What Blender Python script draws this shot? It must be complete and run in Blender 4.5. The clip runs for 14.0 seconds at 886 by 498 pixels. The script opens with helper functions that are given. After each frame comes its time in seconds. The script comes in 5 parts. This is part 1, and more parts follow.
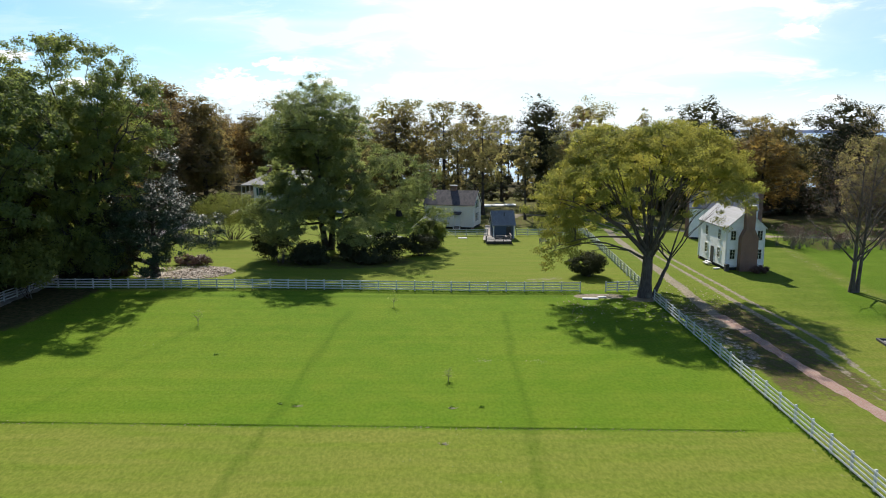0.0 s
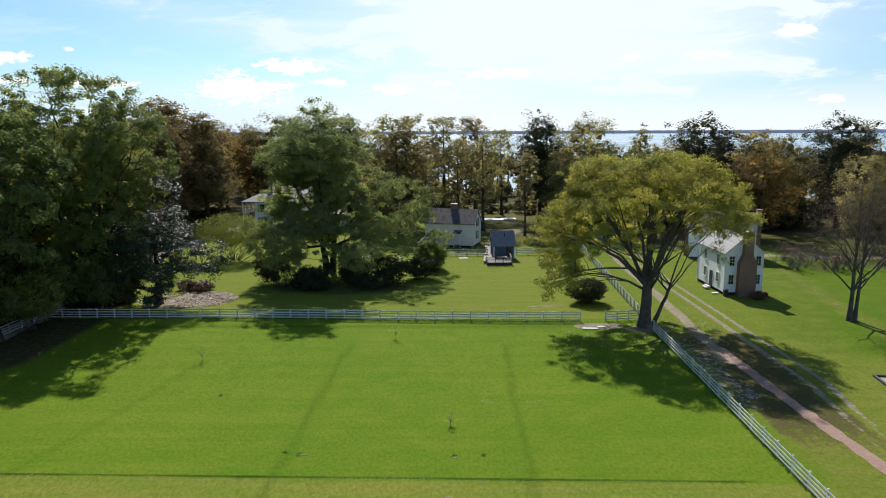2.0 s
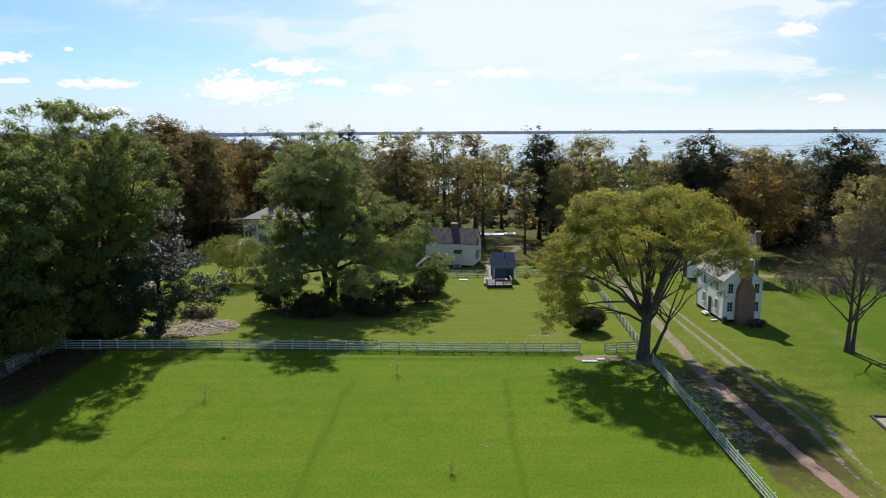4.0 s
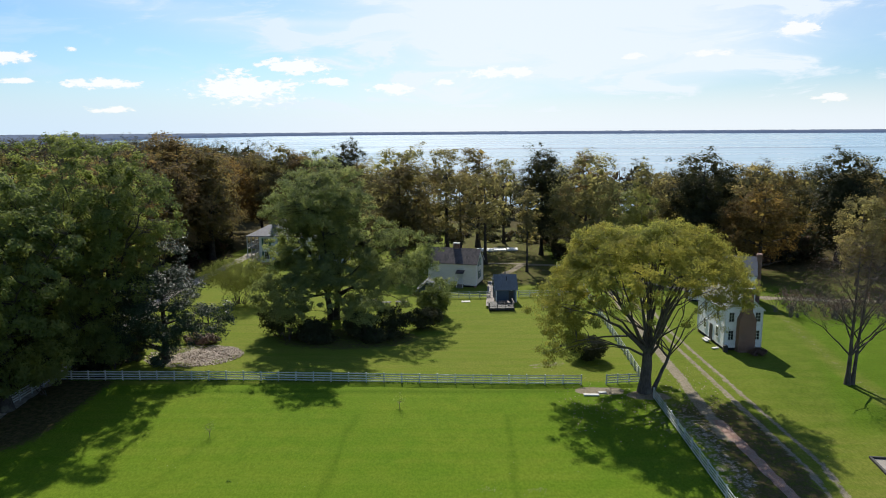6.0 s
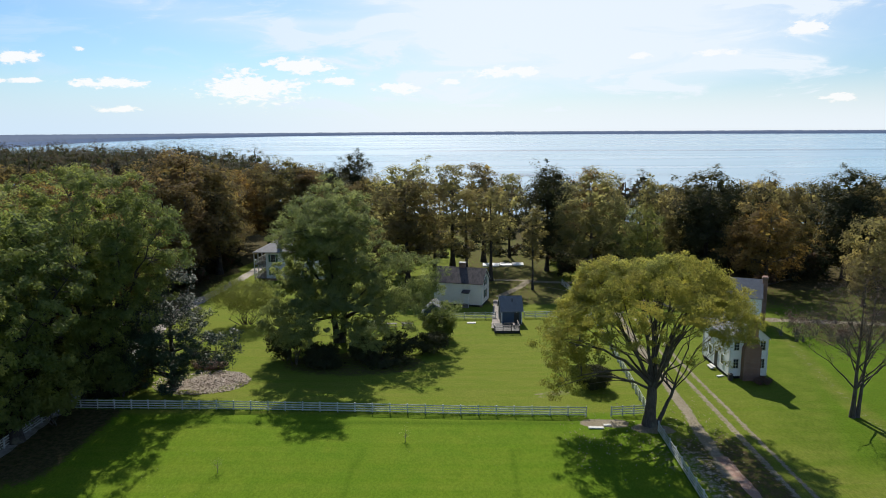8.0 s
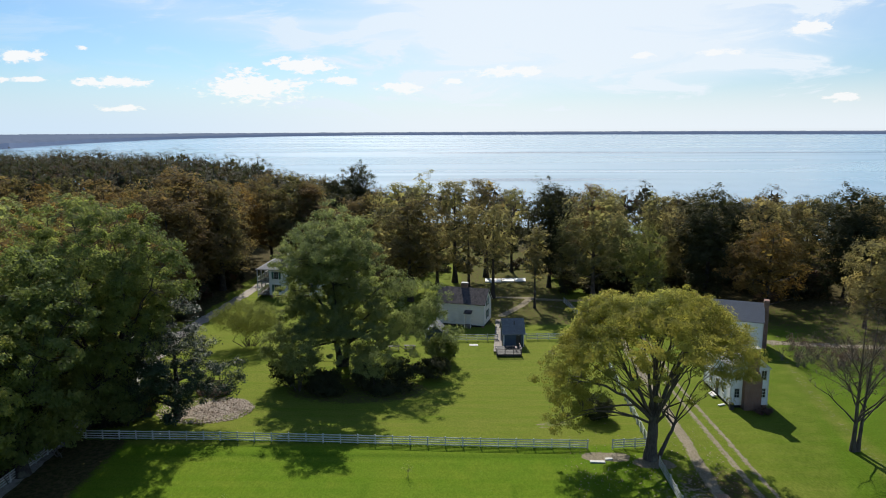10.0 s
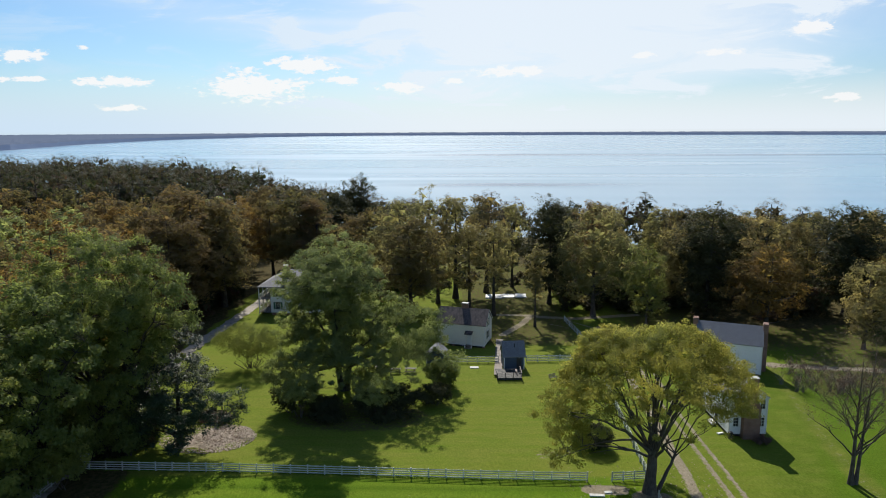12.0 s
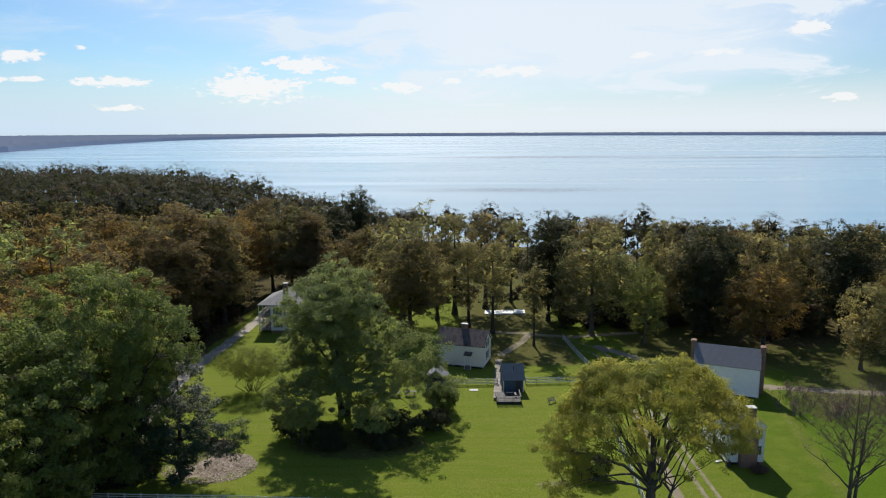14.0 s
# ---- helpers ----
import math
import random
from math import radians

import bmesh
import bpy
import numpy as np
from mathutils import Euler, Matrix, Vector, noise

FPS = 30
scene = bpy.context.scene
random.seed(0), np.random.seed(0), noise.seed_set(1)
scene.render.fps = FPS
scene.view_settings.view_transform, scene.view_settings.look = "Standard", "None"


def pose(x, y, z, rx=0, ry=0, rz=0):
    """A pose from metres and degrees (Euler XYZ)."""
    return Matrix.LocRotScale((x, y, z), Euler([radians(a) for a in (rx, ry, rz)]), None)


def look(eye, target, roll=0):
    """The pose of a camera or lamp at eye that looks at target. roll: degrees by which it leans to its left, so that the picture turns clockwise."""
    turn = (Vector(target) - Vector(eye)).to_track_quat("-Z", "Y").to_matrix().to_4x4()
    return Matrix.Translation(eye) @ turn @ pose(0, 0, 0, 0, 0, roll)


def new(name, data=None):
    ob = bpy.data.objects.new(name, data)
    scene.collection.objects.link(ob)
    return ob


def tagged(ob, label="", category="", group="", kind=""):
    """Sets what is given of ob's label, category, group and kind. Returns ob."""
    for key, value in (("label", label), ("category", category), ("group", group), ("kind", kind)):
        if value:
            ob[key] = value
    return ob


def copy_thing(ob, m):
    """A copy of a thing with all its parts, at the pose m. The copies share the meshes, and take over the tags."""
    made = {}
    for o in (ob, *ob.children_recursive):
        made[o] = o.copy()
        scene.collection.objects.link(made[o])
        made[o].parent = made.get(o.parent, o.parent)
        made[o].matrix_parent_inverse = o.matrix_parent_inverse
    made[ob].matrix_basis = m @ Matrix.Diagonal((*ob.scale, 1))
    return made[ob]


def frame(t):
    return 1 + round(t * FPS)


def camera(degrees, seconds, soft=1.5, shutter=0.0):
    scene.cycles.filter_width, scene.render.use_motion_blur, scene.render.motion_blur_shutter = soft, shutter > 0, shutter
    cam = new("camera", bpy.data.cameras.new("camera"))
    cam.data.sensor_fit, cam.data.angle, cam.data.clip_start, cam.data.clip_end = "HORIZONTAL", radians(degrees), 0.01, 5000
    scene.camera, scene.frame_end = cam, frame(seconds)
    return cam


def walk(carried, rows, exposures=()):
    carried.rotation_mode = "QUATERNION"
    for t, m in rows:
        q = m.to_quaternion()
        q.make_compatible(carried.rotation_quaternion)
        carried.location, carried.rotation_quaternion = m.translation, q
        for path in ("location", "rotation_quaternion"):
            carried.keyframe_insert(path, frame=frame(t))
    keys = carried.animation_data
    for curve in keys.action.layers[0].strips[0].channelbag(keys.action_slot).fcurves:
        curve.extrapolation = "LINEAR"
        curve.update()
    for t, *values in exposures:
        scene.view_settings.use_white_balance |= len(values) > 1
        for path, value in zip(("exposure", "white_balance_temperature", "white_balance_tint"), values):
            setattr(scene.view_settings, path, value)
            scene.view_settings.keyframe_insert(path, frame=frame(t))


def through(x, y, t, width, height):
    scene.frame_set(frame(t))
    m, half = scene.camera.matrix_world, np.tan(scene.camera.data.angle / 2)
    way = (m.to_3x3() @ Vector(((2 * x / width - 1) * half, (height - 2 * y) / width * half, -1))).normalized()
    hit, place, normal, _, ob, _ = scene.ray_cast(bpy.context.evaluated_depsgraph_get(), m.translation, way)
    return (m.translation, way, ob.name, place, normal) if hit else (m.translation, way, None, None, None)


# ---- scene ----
cam = camera(65.0, 14.0, 1.0)
# seconds, x, y, height, yaw, pitch, lean
PATH = [
    (0, 0.000, -0.000, 18.000, -0.000, -9.692, 0.118),
    (0.5, -0.012, -0.046, 18.851, -0.010, -9.677, 0.159),
    (1, -0.045, -0.076, 19.706, -0.012, -9.665, 0.201),
    (1.5, -0.094, -0.088, 20.566, -0.018, -9.662, 0.244),
    (2, -0.139, -0.091, 21.432, -0.054, -9.671, 0.285),
    (2.5, -0.171, -0.082, 22.334, -0.067, -9.679, 0.315),
    (3, -0.184, -0.068, 23.267, -0.073, -9.691, 0.336),
    (5.5, -0.176, 0.025, 28.098, -0.017, -9.721, 0.376),
    (6, -0.167, 0.057, 29.046, 0.124, -9.732, 0.378),
    (6.5, -0.162, 0.097, 29.986, 0.276, -9.736, 0.373),
    (7, -0.182, 0.142, 30.918, 0.359, -9.740, 0.363),
    (7.5, -0.179, 0.174, 31.852, 0.487, -9.749, 0.348),
    (8, -0.166, 0.203, 32.809, 0.613, -9.761, 0.330),
    (10.5, -0.192, 0.414, 37.804, 0.829, -9.807, 0.251),
    (11, -0.186, 0.444, 38.807, 0.844, -9.812, 0.243),
    (11.5, -0.184, 0.464, 39.812, 0.852, -9.817, 0.244),
    (12, -0.188, 0.482, 40.824, 0.870, -9.822, 0.248),
    (12.5, -0.197, 0.496, 41.848, 0.871, -9.822, 0.252),
    (13, -0.222, 0.503, 42.875, 0.858, -9.823, 0.255),
    (13.5, -0.283, 0.509, 43.907, 0.815, -9.823, 0.258),
    (14, -0.377, 0.514, 44.936, 0.729, -9.825, 0.266),
]
walk(cam, [(t, pose(x, y, z, 90 + pitch, lean, yaw)) for t, x, y, z, yaw, pitch, lean in PATH],
     [(0.0, 0.52), (1.5, 0.40), (3.0, 0.30), (6.5, 0.22), (10.5, 0.16), (14.0, 0.12)])

# ---- world, sun ----
SUN_AZ, SUN_EL = -7.0, 41.5   # degrees clockwise from +y, and above the horizon
world = bpy.data.worlds.new("sky")
scene.world = world
world.use_nodes = True


class Nodes:
    """Short hand for building node trees."""

    def __init__(self, tree):
        self.tree = tree
        tree.nodes.clear()

    def add(self, kind, **props):
        n = self.tree.nodes.new(kind)
        for k, v in props.items():
            setattr(n, k, v)
        return n

    def link(self, a, b):
        self.tree.links.new(a, b)

    def put(self, sock, v):
        if isinstance(v, bpy.types.NodeSocket):
            self.link(v, sock)
        else:
            sock.default_value = v

    def math(self, op, a, b=0.0, c=0.0, clamp=False):
        n = self.add("ShaderNodeMath", operation=op, use_clamp=clamp)
        for s, v in zip(n.inputs, (a, b, c)):
            self.put(s, v)
        return n.outputs[0]

    def noise(self, vec, scale, detail=3.0, rough=0.55, dist=0.0):
        n = self.add("ShaderNodeTexNoise")
        if vec is not None:
            self.link(vec, n.inputs["Vector"])
        n.inputs["Scale"].default_value = scale
        n.inputs["Detail"].default_value = detail
        n.inputs["Roughness"].default_value = rough
        n.inputs["Distortion"].default_value = dist
        return n.outputs["Fac"]

    def ramp(self, fac, lo, hi, a=0.0, b=1.0, smooth=True):
        n = self.add("ShaderNodeMapRange", interpolation_type="SMOOTHSTEP" if smooth else "LINEAR")
        self.put(n.inputs["Value"], fac)
        for k, v in (("From Min", lo), ("From Max", hi), ("To Min", a), ("To Max", b)):
            self.put(n.inputs[k], v)
        return n.outputs[0]

    def mix(self, fac, a, b, blend="MIX"):
        n = self.add("ShaderNodeMix", data_type="RGBA", blend_type=blend)
        self.put(n.inputs[0], fac)
        for s, v in ((n.inputs[6], a), (n.inputs[7], b)):
            self.put(s, (*v, 1.0) if isinstance(v, tuple) and len(v) == 3 else v)
        return n.outputs[2]

    def sep(self, vec):
        n = self.add("ShaderNodeSeparateXYZ")
        self.link(vec, n.inputs[0])
        return n.outputs

    def comb(self, x, y, z):
        n = self.add("ShaderNodeCombineXYZ")
        for s, v in zip(n.inputs, (x, y, z)):
            self.put(s, v)
        return n.outputs[0]


def build_sky():
    g = Nodes(world.node_tree)
    out = g.add("ShaderNodeOutputWorld")
    back = g.add("ShaderNodeBackground")
    sky = g.add("ShaderNodeTexSky", sky_type="NISHITA", sun_disc=False)
    sky.sun_elevation, sky.sun_rotation = radians(SUN_EL), radians(SUN_AZ)
    sky.air_density, sky.dust_density, sky.ozone_density = 1.0, 0.6, 1.2
    tc = g.add("ShaderNodeTexCoord")
    d = g.sep(tc.outputs["Generated"])
    az = g.math("MULTIPLY", g.math("ARCTAN2", d[0], d[1]), 57.2958)
    el = g.math("MULTIPLY", g.math("ARCSINE", d[2]), 57.2958)
    flat = g.comb(g.math("MULTIPLY", az, 0.25), g.math("MULTIPLY", el, 0.9), 0.0)
    # wisps drawn out along the horizon
    wisp = g.noise(flat, 0.55, 6.0, 0.6, 0.6)
    puff = g.noise(g.comb(g.math("MULTIPLY", az, 0.5), el, 3.0), 1.1, 6.0, 0.6)
    curl = g.noise(g.comb(g.math("MULTIPLY", az, 0.9), g.math("MULTIPLY", el, 2.2), 7.0), 1.6, 5.0, 0.65)
    edge = g.math("ADD", g.math("MULTIPLY", g.math("SUBTRACT", puff, 0.5), 2.4), g.math("MULTIPLY", g.math("SUBTRACT", curl, 0.5), 1.6))
    # broad veil of thin cloud: azimuth, elevation, half widths, weight
    veil = g.ramp(wisp, 0.47, 0.68, 0.0, 0.75)
    for a, e, wa, we, s in ((8, 8, 17, 6, 0.75), (-4, 2.0, 14, 2.2, 0.5), (18, 6, 9, 3.2, 0.55), (2, 14, 7, 9, 0.6), (13, 20, 27, 11, 1.0), (-15, 7.6, 9, 0.7, 0.35), (-22, 9, 6, 0.6, 0.6), (-14, 8.2, 8, 0.35, 0.5), (-9, 7.0, 7, 0.5, 0.4)):
        u = g.math("DIVIDE", g.math("SUBTRACT", az, a), wa)
        v = g.math("DIVIDE", g.math("SUBTRACT", el, e), we)
        r = g.math("ADD", g.math("MULTIPLY", u, u), g.math("MULTIPLY", v, v))
        veil = g.math("ADD", veil, g.math("MULTIPLY", g.math("EXPONENT", g.math("MULTIPLY", r, -1.0)), g.math("MULTIPLY", g.math("ADD", 0.35, wisp), s)))
    # thinner to the west, where the blue shows through
    veil = g.math("MULTIPLY", veil, g.ramp(az, -32.0, -6.0, 0.5, 1.0))
    # single small cumulus clouds
    mass = -2.5
    for a, e, wa, we in ((-31.4, 5.1, 1.8, 0.62), (-31, 3.5, 2.2, 0.3), (-25.5, 3.45, 2.9, 0.5), (-27.4, 5.8, 0.5, 0.25), (-25.3, 1.6, 2.3, 0.3),
                         (-15.5, 3.3, 4.8, 1.5), (-11.6, 4.9, 3.2, 0.8), (-8.8, 3.8, 2.4, 0.4), (-3.8, 3.3, 2.2, 0.6), (4.5, 4.5, 3.0, 0.55),
                         (14.9, 5.5, 1.1, 0.3), (20.1, 5.5, 2.0, 0.4), (26.0, 7.0, 1.9, 0.6), (28.6, 2.1, 1.5, 0.4), (0.0, 3.7, 1.3, 0.35)):
        u = g.math("DIVIDE", g.math("SUBTRACT", az, a), wa)
        v = g.math("DIVIDE", g.math("SUBTRACT", el, e), we)
        r = g.math("SQRT", g.math("ADD", g.math("MULTIPLY", u, u), g.math("MULTIPLY", v, v)))
        mass = g.math("MAXIMUM", mass, g.math("SUBTRACT", 1.0, r))
    cumulus = g.ramp(g.math("ADD", mass, edge), 0.05, 0.5)
    hazy = g.ramp(el, 0.0, 5.5, 0.93, 0.0)
    cover = g.math("MAXIMUM", g.math("MAXIMUM", g.math("MINIMUM", veil, 0.92), g.math("MULTIPLY", cumulus, 0.95)), hazy)
    # the cloud thins out higher up
    cover = g.math("MULTIPLY", cover, g.math("MULTIPLY", g.ramp(d[2], -0.02, 0.0), g.ramp(el, 14.0, 40.0, 1.0, 0.45)))
    lit = g.mix(g.ramp(az, -34.0, 4.0), (7.0, 8.7, 10.5), (9.1, 9.9, 10.7))
    lit = g.mix(cumulus, lit, (10.4, 10.5, 10.6))
    tint = g.mix(1.0, sky.outputs[0], (0.62, 0.88, 1.16), "MULTIPLY")
    g.link(g.mix(cover, tint, lit), back.inputs["Color"])
    back.inputs["Strength"].default_value = 0.082
    g.link(back.outputs[0], out.inputs[0])


build_sky()
sun = new("sun", bpy.data.lights.new("sun", "SUN"))
sun.data.energy, sun.data.angle, sun.data.color = 5.0, radians(0.6), (1.0, 0.94, 0.84)
a, e = radians(SUN_AZ), radians(SUN_EL)
sun.matrix_world = look((80 * math.sin(a), 80 * math.cos(a), 80 * math.tan(e)), (0, 0, 0))

# ---- materials ----
def material(name, build):
    m = bpy.data.materials.new(name)
    m.use_nodes = True
    g = Nodes(m.node_tree)
    out = g.add("ShaderNodeOutputMaterial")
    p = g.add("ShaderNodeBsdfPrincipled")
    g.link(p.outputs[0], out.inputs[0])
    build(g, p, out)
    return m


def bump(g, p, height, strength, distance=0.02):
    b = g.add("ShaderNodeBump")
    b.inputs["Strength"].default_value, b.inputs["Distance"].default_value = strength, distance
    g.link(height, b.inputs["Height"])
    g.link(b.outputs[0], p.inputs["Normal"])


def place(g):
    return g.add("ShaderNodeNewGeometry").outputs["Position"]


def attr(g, name):
    return g.add("ShaderNodeAttribute", attribute_name=name).outputs["Fac"]


def grass_build(g, p, out):
    pos = place(g)
    x, y, z = g.sep(pos)
    big = g.noise(pos, 0.05, 4.0)
    mid = g.noise(pos, 0.35, 5.0, 0.6)
    fine = g.noise(g.comb(x, g.math("MULTIPLY", y, 0.5), z), 5.0, 4.0, 0.7)
    tuft = g.noise(pos, 1.6, 4.0, 0.7)
    # mown bands run across the slope
    band = g.noise(g.comb(g.math("MULTIPLY", x, 0.02), g.math("MULTIPLY", y, 0.9), 0.0), 0.8, 3.0)
    col = g.mix(g.ramp(big, 0.35, 0.65), (0.102, 0.178, 0.012), (0.130, 0.195, 0.016))
    col = g.mix(g.ramp(mid, 0.35, 0.75, 0.0, 0.55), col, (0.170, 0.212, 0.020))
    col = g.mix(g.ramp(band, 0.4, 0.62, 0.0, 0.35), col, (0.088, 0.174, 0.006))
    dry = attr(g, "dry")
    streak = g.noise(g.comb(g.math("MULTIPLY", x, 0.12), g.math("MULTIPLY", y, 0.8), 0.0), 1.0, 5.0, 0.6)
    col = g.mix(g.math("MULTIPLY", dry, g.ramp(streak, 0.3, 0.65, 0.45, 1.0)), col, (0.210, 0.206, 0.044))
    worn_shade = g.math("MULTIPLY", attr(g, "worn_shade"), g.ramp(mid, 0.3, 0.6, 0.4, 1.0))
    # walked lines, and shade of bank and bare tree painted as darker grass
    col = g.mix(worn_shade, col, (0.042, 0.095, 0.004))
    # clover flowers and dropped leaves, as pale flecks
    fleck = g.math("MULTIPLY", g.ramp(g.noise(pos, 4.5, 2.0), 0.72, 0.76), g.ramp(big, 0.45, 0.6, 0.1, 0.7))
    col = g.mix(fleck, col, (0.30, 0.30, 0.20))
    forest = g.ramp(g.math("ADD", attr(g, "forest"), g.math("MULTIPLY", g.math("SUBTRACT", tuft, 0.5), 0.8)), 0.35, 0.65)
    leafy = g.mix(g.ramp(tuft, 0.35, 0.65), (0.045, 0.038, 0.018), (0.120, 0.085, 0.045))
    col = g.mix(forest, col, leafy)
    dirt = g.ramp(g.math("ADD", attr(g, "dirt"), g.math("MULTIPLY", g.math("SUBTRACT", tuft, 0.5), 0.9)), 0.4, 0.65)
    soil = g.mix(mid, (0.21, 0.17, 0.12), (0.36, 0.31, 0.25))
    col = g.mix(dirt, col, soil)
    litter = g.ramp(g.math("ADD", attr(g, "litter"), g.math("MULTIPLY", g.math("SUBTRACT", tuft, 0.5), 0.9)), 0.4, 0.6)
    chips = g.mix(g.ramp(g.noise(pos, 6.0, 4.0), 0.35, 0.6), (0.22, 0.17, 0.12), (0.52, 0.45, 0.37))
    col = g.mix(litter, col, chips)
    col = g.mix(g.ramp(fine, 0.3, 0.7, 0.40, 0.0), col, (0.026, 0.056, 0.002))
    g.link(col, p.inputs["Base Color"])
    p.inputs["Roughness"].default_value = 0.9
    p.inputs["Specular IOR Level"].default_value = 0.03
    bump(g, p, g.math("ADD", fine, tuft), 0.7, 0.08)


def plain_build(a, b, rough=0.7, scale=2.0, relief=0.3, metal=0.0, vary=0.0, stain=None, shine=0.5):
    """Two-tone weathered surface with grain and a larger stain."""
    def build(g, p, out):
        pos = g.add("ShaderNodeTexCoord").outputs["Object"]
        n = g.noise(pos, scale, 5.0, 0.6)
        col = g.mix(g.ramp(n, 0.3, 0.7), a, b)
        fine = g.noise(pos, scale * 9, 3.0)
        col = g.mix(g.ramp(fine, 0.3, 0.7, 0.25, 0.0), col, tuple(c * 0.55 for c in a))
        if stain:
            col = g.mix(g.ramp(g.noise(pos, scale * 0.35, 4.0), 0.52, 0.7, 0.0, 0.7), col, stain)
        if vary:
            r = g.add("ShaderNodeObjectInfo").outputs["Random"]
            col = g.mix(g.math("MULTIPLY", r, vary), col, tuple(c * 0.5 for c in a))
        g.link(col, p.inputs["Base Color"])
        p.inputs["Roughness"].default_value = rough
        p.inputs["Specular IOR Level"].default_value = shine
        p.inputs["Metallic"].default_value = metal
        bump(g, p, g.math("ADD", n, fine), relief, 0.02)
    return build


def siding_build(a, b, pitch=0.16, grime=(0.30, 0.29, 0.26)):
    """Painted clapboards: each course steps out at its lower edge."""
    def build(g, p, out):
        pos = g.add("ShaderNodeTexCoord").outputs["Object"]
        x, y, z = g.sep(pos)
        course = g.math("FRACT", g.math("DIVIDE", z, pitch))
        lap = g.ramp(course, 0.0, 0.14, 0.0, 1.0, False)
        n = g.noise(g.comb(x, y, g.math("MULTIPLY", z, 6.0)), 1.2, 5.0)
        col = g.mix(g.ramp(n, 0.3, 0.7), a, b)
        col = g.mix(g.ramp(g.noise(pos, 0.5, 5.0), 0.55, 0.75, 0.0, 0.35), col, grime)
        col = g.mix(g.ramp(lap, 0.0, 1.0, 0.55, 0.0), col, tuple(c * 0.35 for c in a))
        g.link(col, p.inputs["Base Color"])
        p.inputs["Roughness"].default_value = 0.55
        bump(g, p, g.math("SUBTRACT", 1.0, course), 0.6, 0.02)
    return build


def shingle_build(a, b, streak, row=0.2):
    def build(g, p, out):
        pos = g.add("ShaderNodeTexCoord").outputs["Object"]
        x, y, z = g.sep(pos)
        bt = g.add("ShaderNodeTexBrick")
        g.link(g.comb(x, g.math("MULTIPLY", z, 1.4), 0.0), bt.inputs["Vector"])
        bt.inputs["Color1"].default_value, bt.inputs["Color2"].default_value = (*a, 1), (*b, 1)
        bt.inputs["Mortar"].default_value = (*[c * 0.4 for c in a], 1)
        for k, v in (("Scale", 1.0), ("Mortar Size", 0.012), ("Brick Width", 0.26), ("Row Height", row)):
            bt.inputs[k].default_value = v
        n = g.noise(g.comb(g.math("MULTIPLY", x, 1.6), y, g.math("MULTIPLY", z, 0.35)), 0.9, 5.0, 0.65)
        col = g.mix(g.ramp(n, 0.46, 0.66, 0.0, 0.85), bt.outputs["Color"], streak)
        col = g.mix(g.ramp(g.noise(pos, 6.0, 4.0), 0.3, 0.7, 0.4, 0.0), col, tuple(c * 0.5 for c in a))
        g.link(col, p.inputs["Base Color"])
        p.inputs["Roughness"].default_value = 0.7
        bump(g, p, bt.outputs["Fac"], -0.5, 0.03)
    return build


def brick_build(flat):
    def build(g, p, out):
        pos = g.add("ShaderNodeTexCoord").outputs["Object"]
        x, y, z = g.sep(pos)
        bt = g.add("ShaderNodeTexBrick")
        g.link(g.comb(x, y, 0.0) if flat else g.comb(g.math("ADD", x, y), z, 0.0), bt.inputs["Vector"])
        bt.inputs["Color1"].default_value, bt.inputs["Color2"].default_value = (0.25, 0.125, 0.085, 1), (0.19, 0.095, 0.068, 1)
        bt.inputs["Mortar"].default_value = (0.30, 0.26, 0.22, 1)
        for k, v in (("Scale", 1.0), ("Mortar Size", 0.006), ("Brick Width", 0.22), ("Row Height", 0.11 if flat else 0.075)):
            bt.inputs[k].default_value = v
        col = bt.outputs["Color"]
        n = g.noise(pos, 0.8, 5.0, 0.65)
        col = g.mix(g.ramp(n, 0.45, 0.7, 0.0, 0.6), col, (0.30, 0.22, 0.18) if flat else (0.12, 0.075, 0.06))
        if flat:
            col = g.mix(g.ramp(g.noise(pos, 2.3, 4.0), 0.55, 0.68, 0.0, 0.8), col, (0.20, 0.17, 0.10))
            col = g.mix(0.18, col, (0.30, 0.20, 0.15))
        g.link(col, p.inputs["Base Color"])
        p.inputs["Roughness"].default_value = 0.85
        bump(g, p, bt.outputs["Fac"], -0.4, 0.02)
    return build


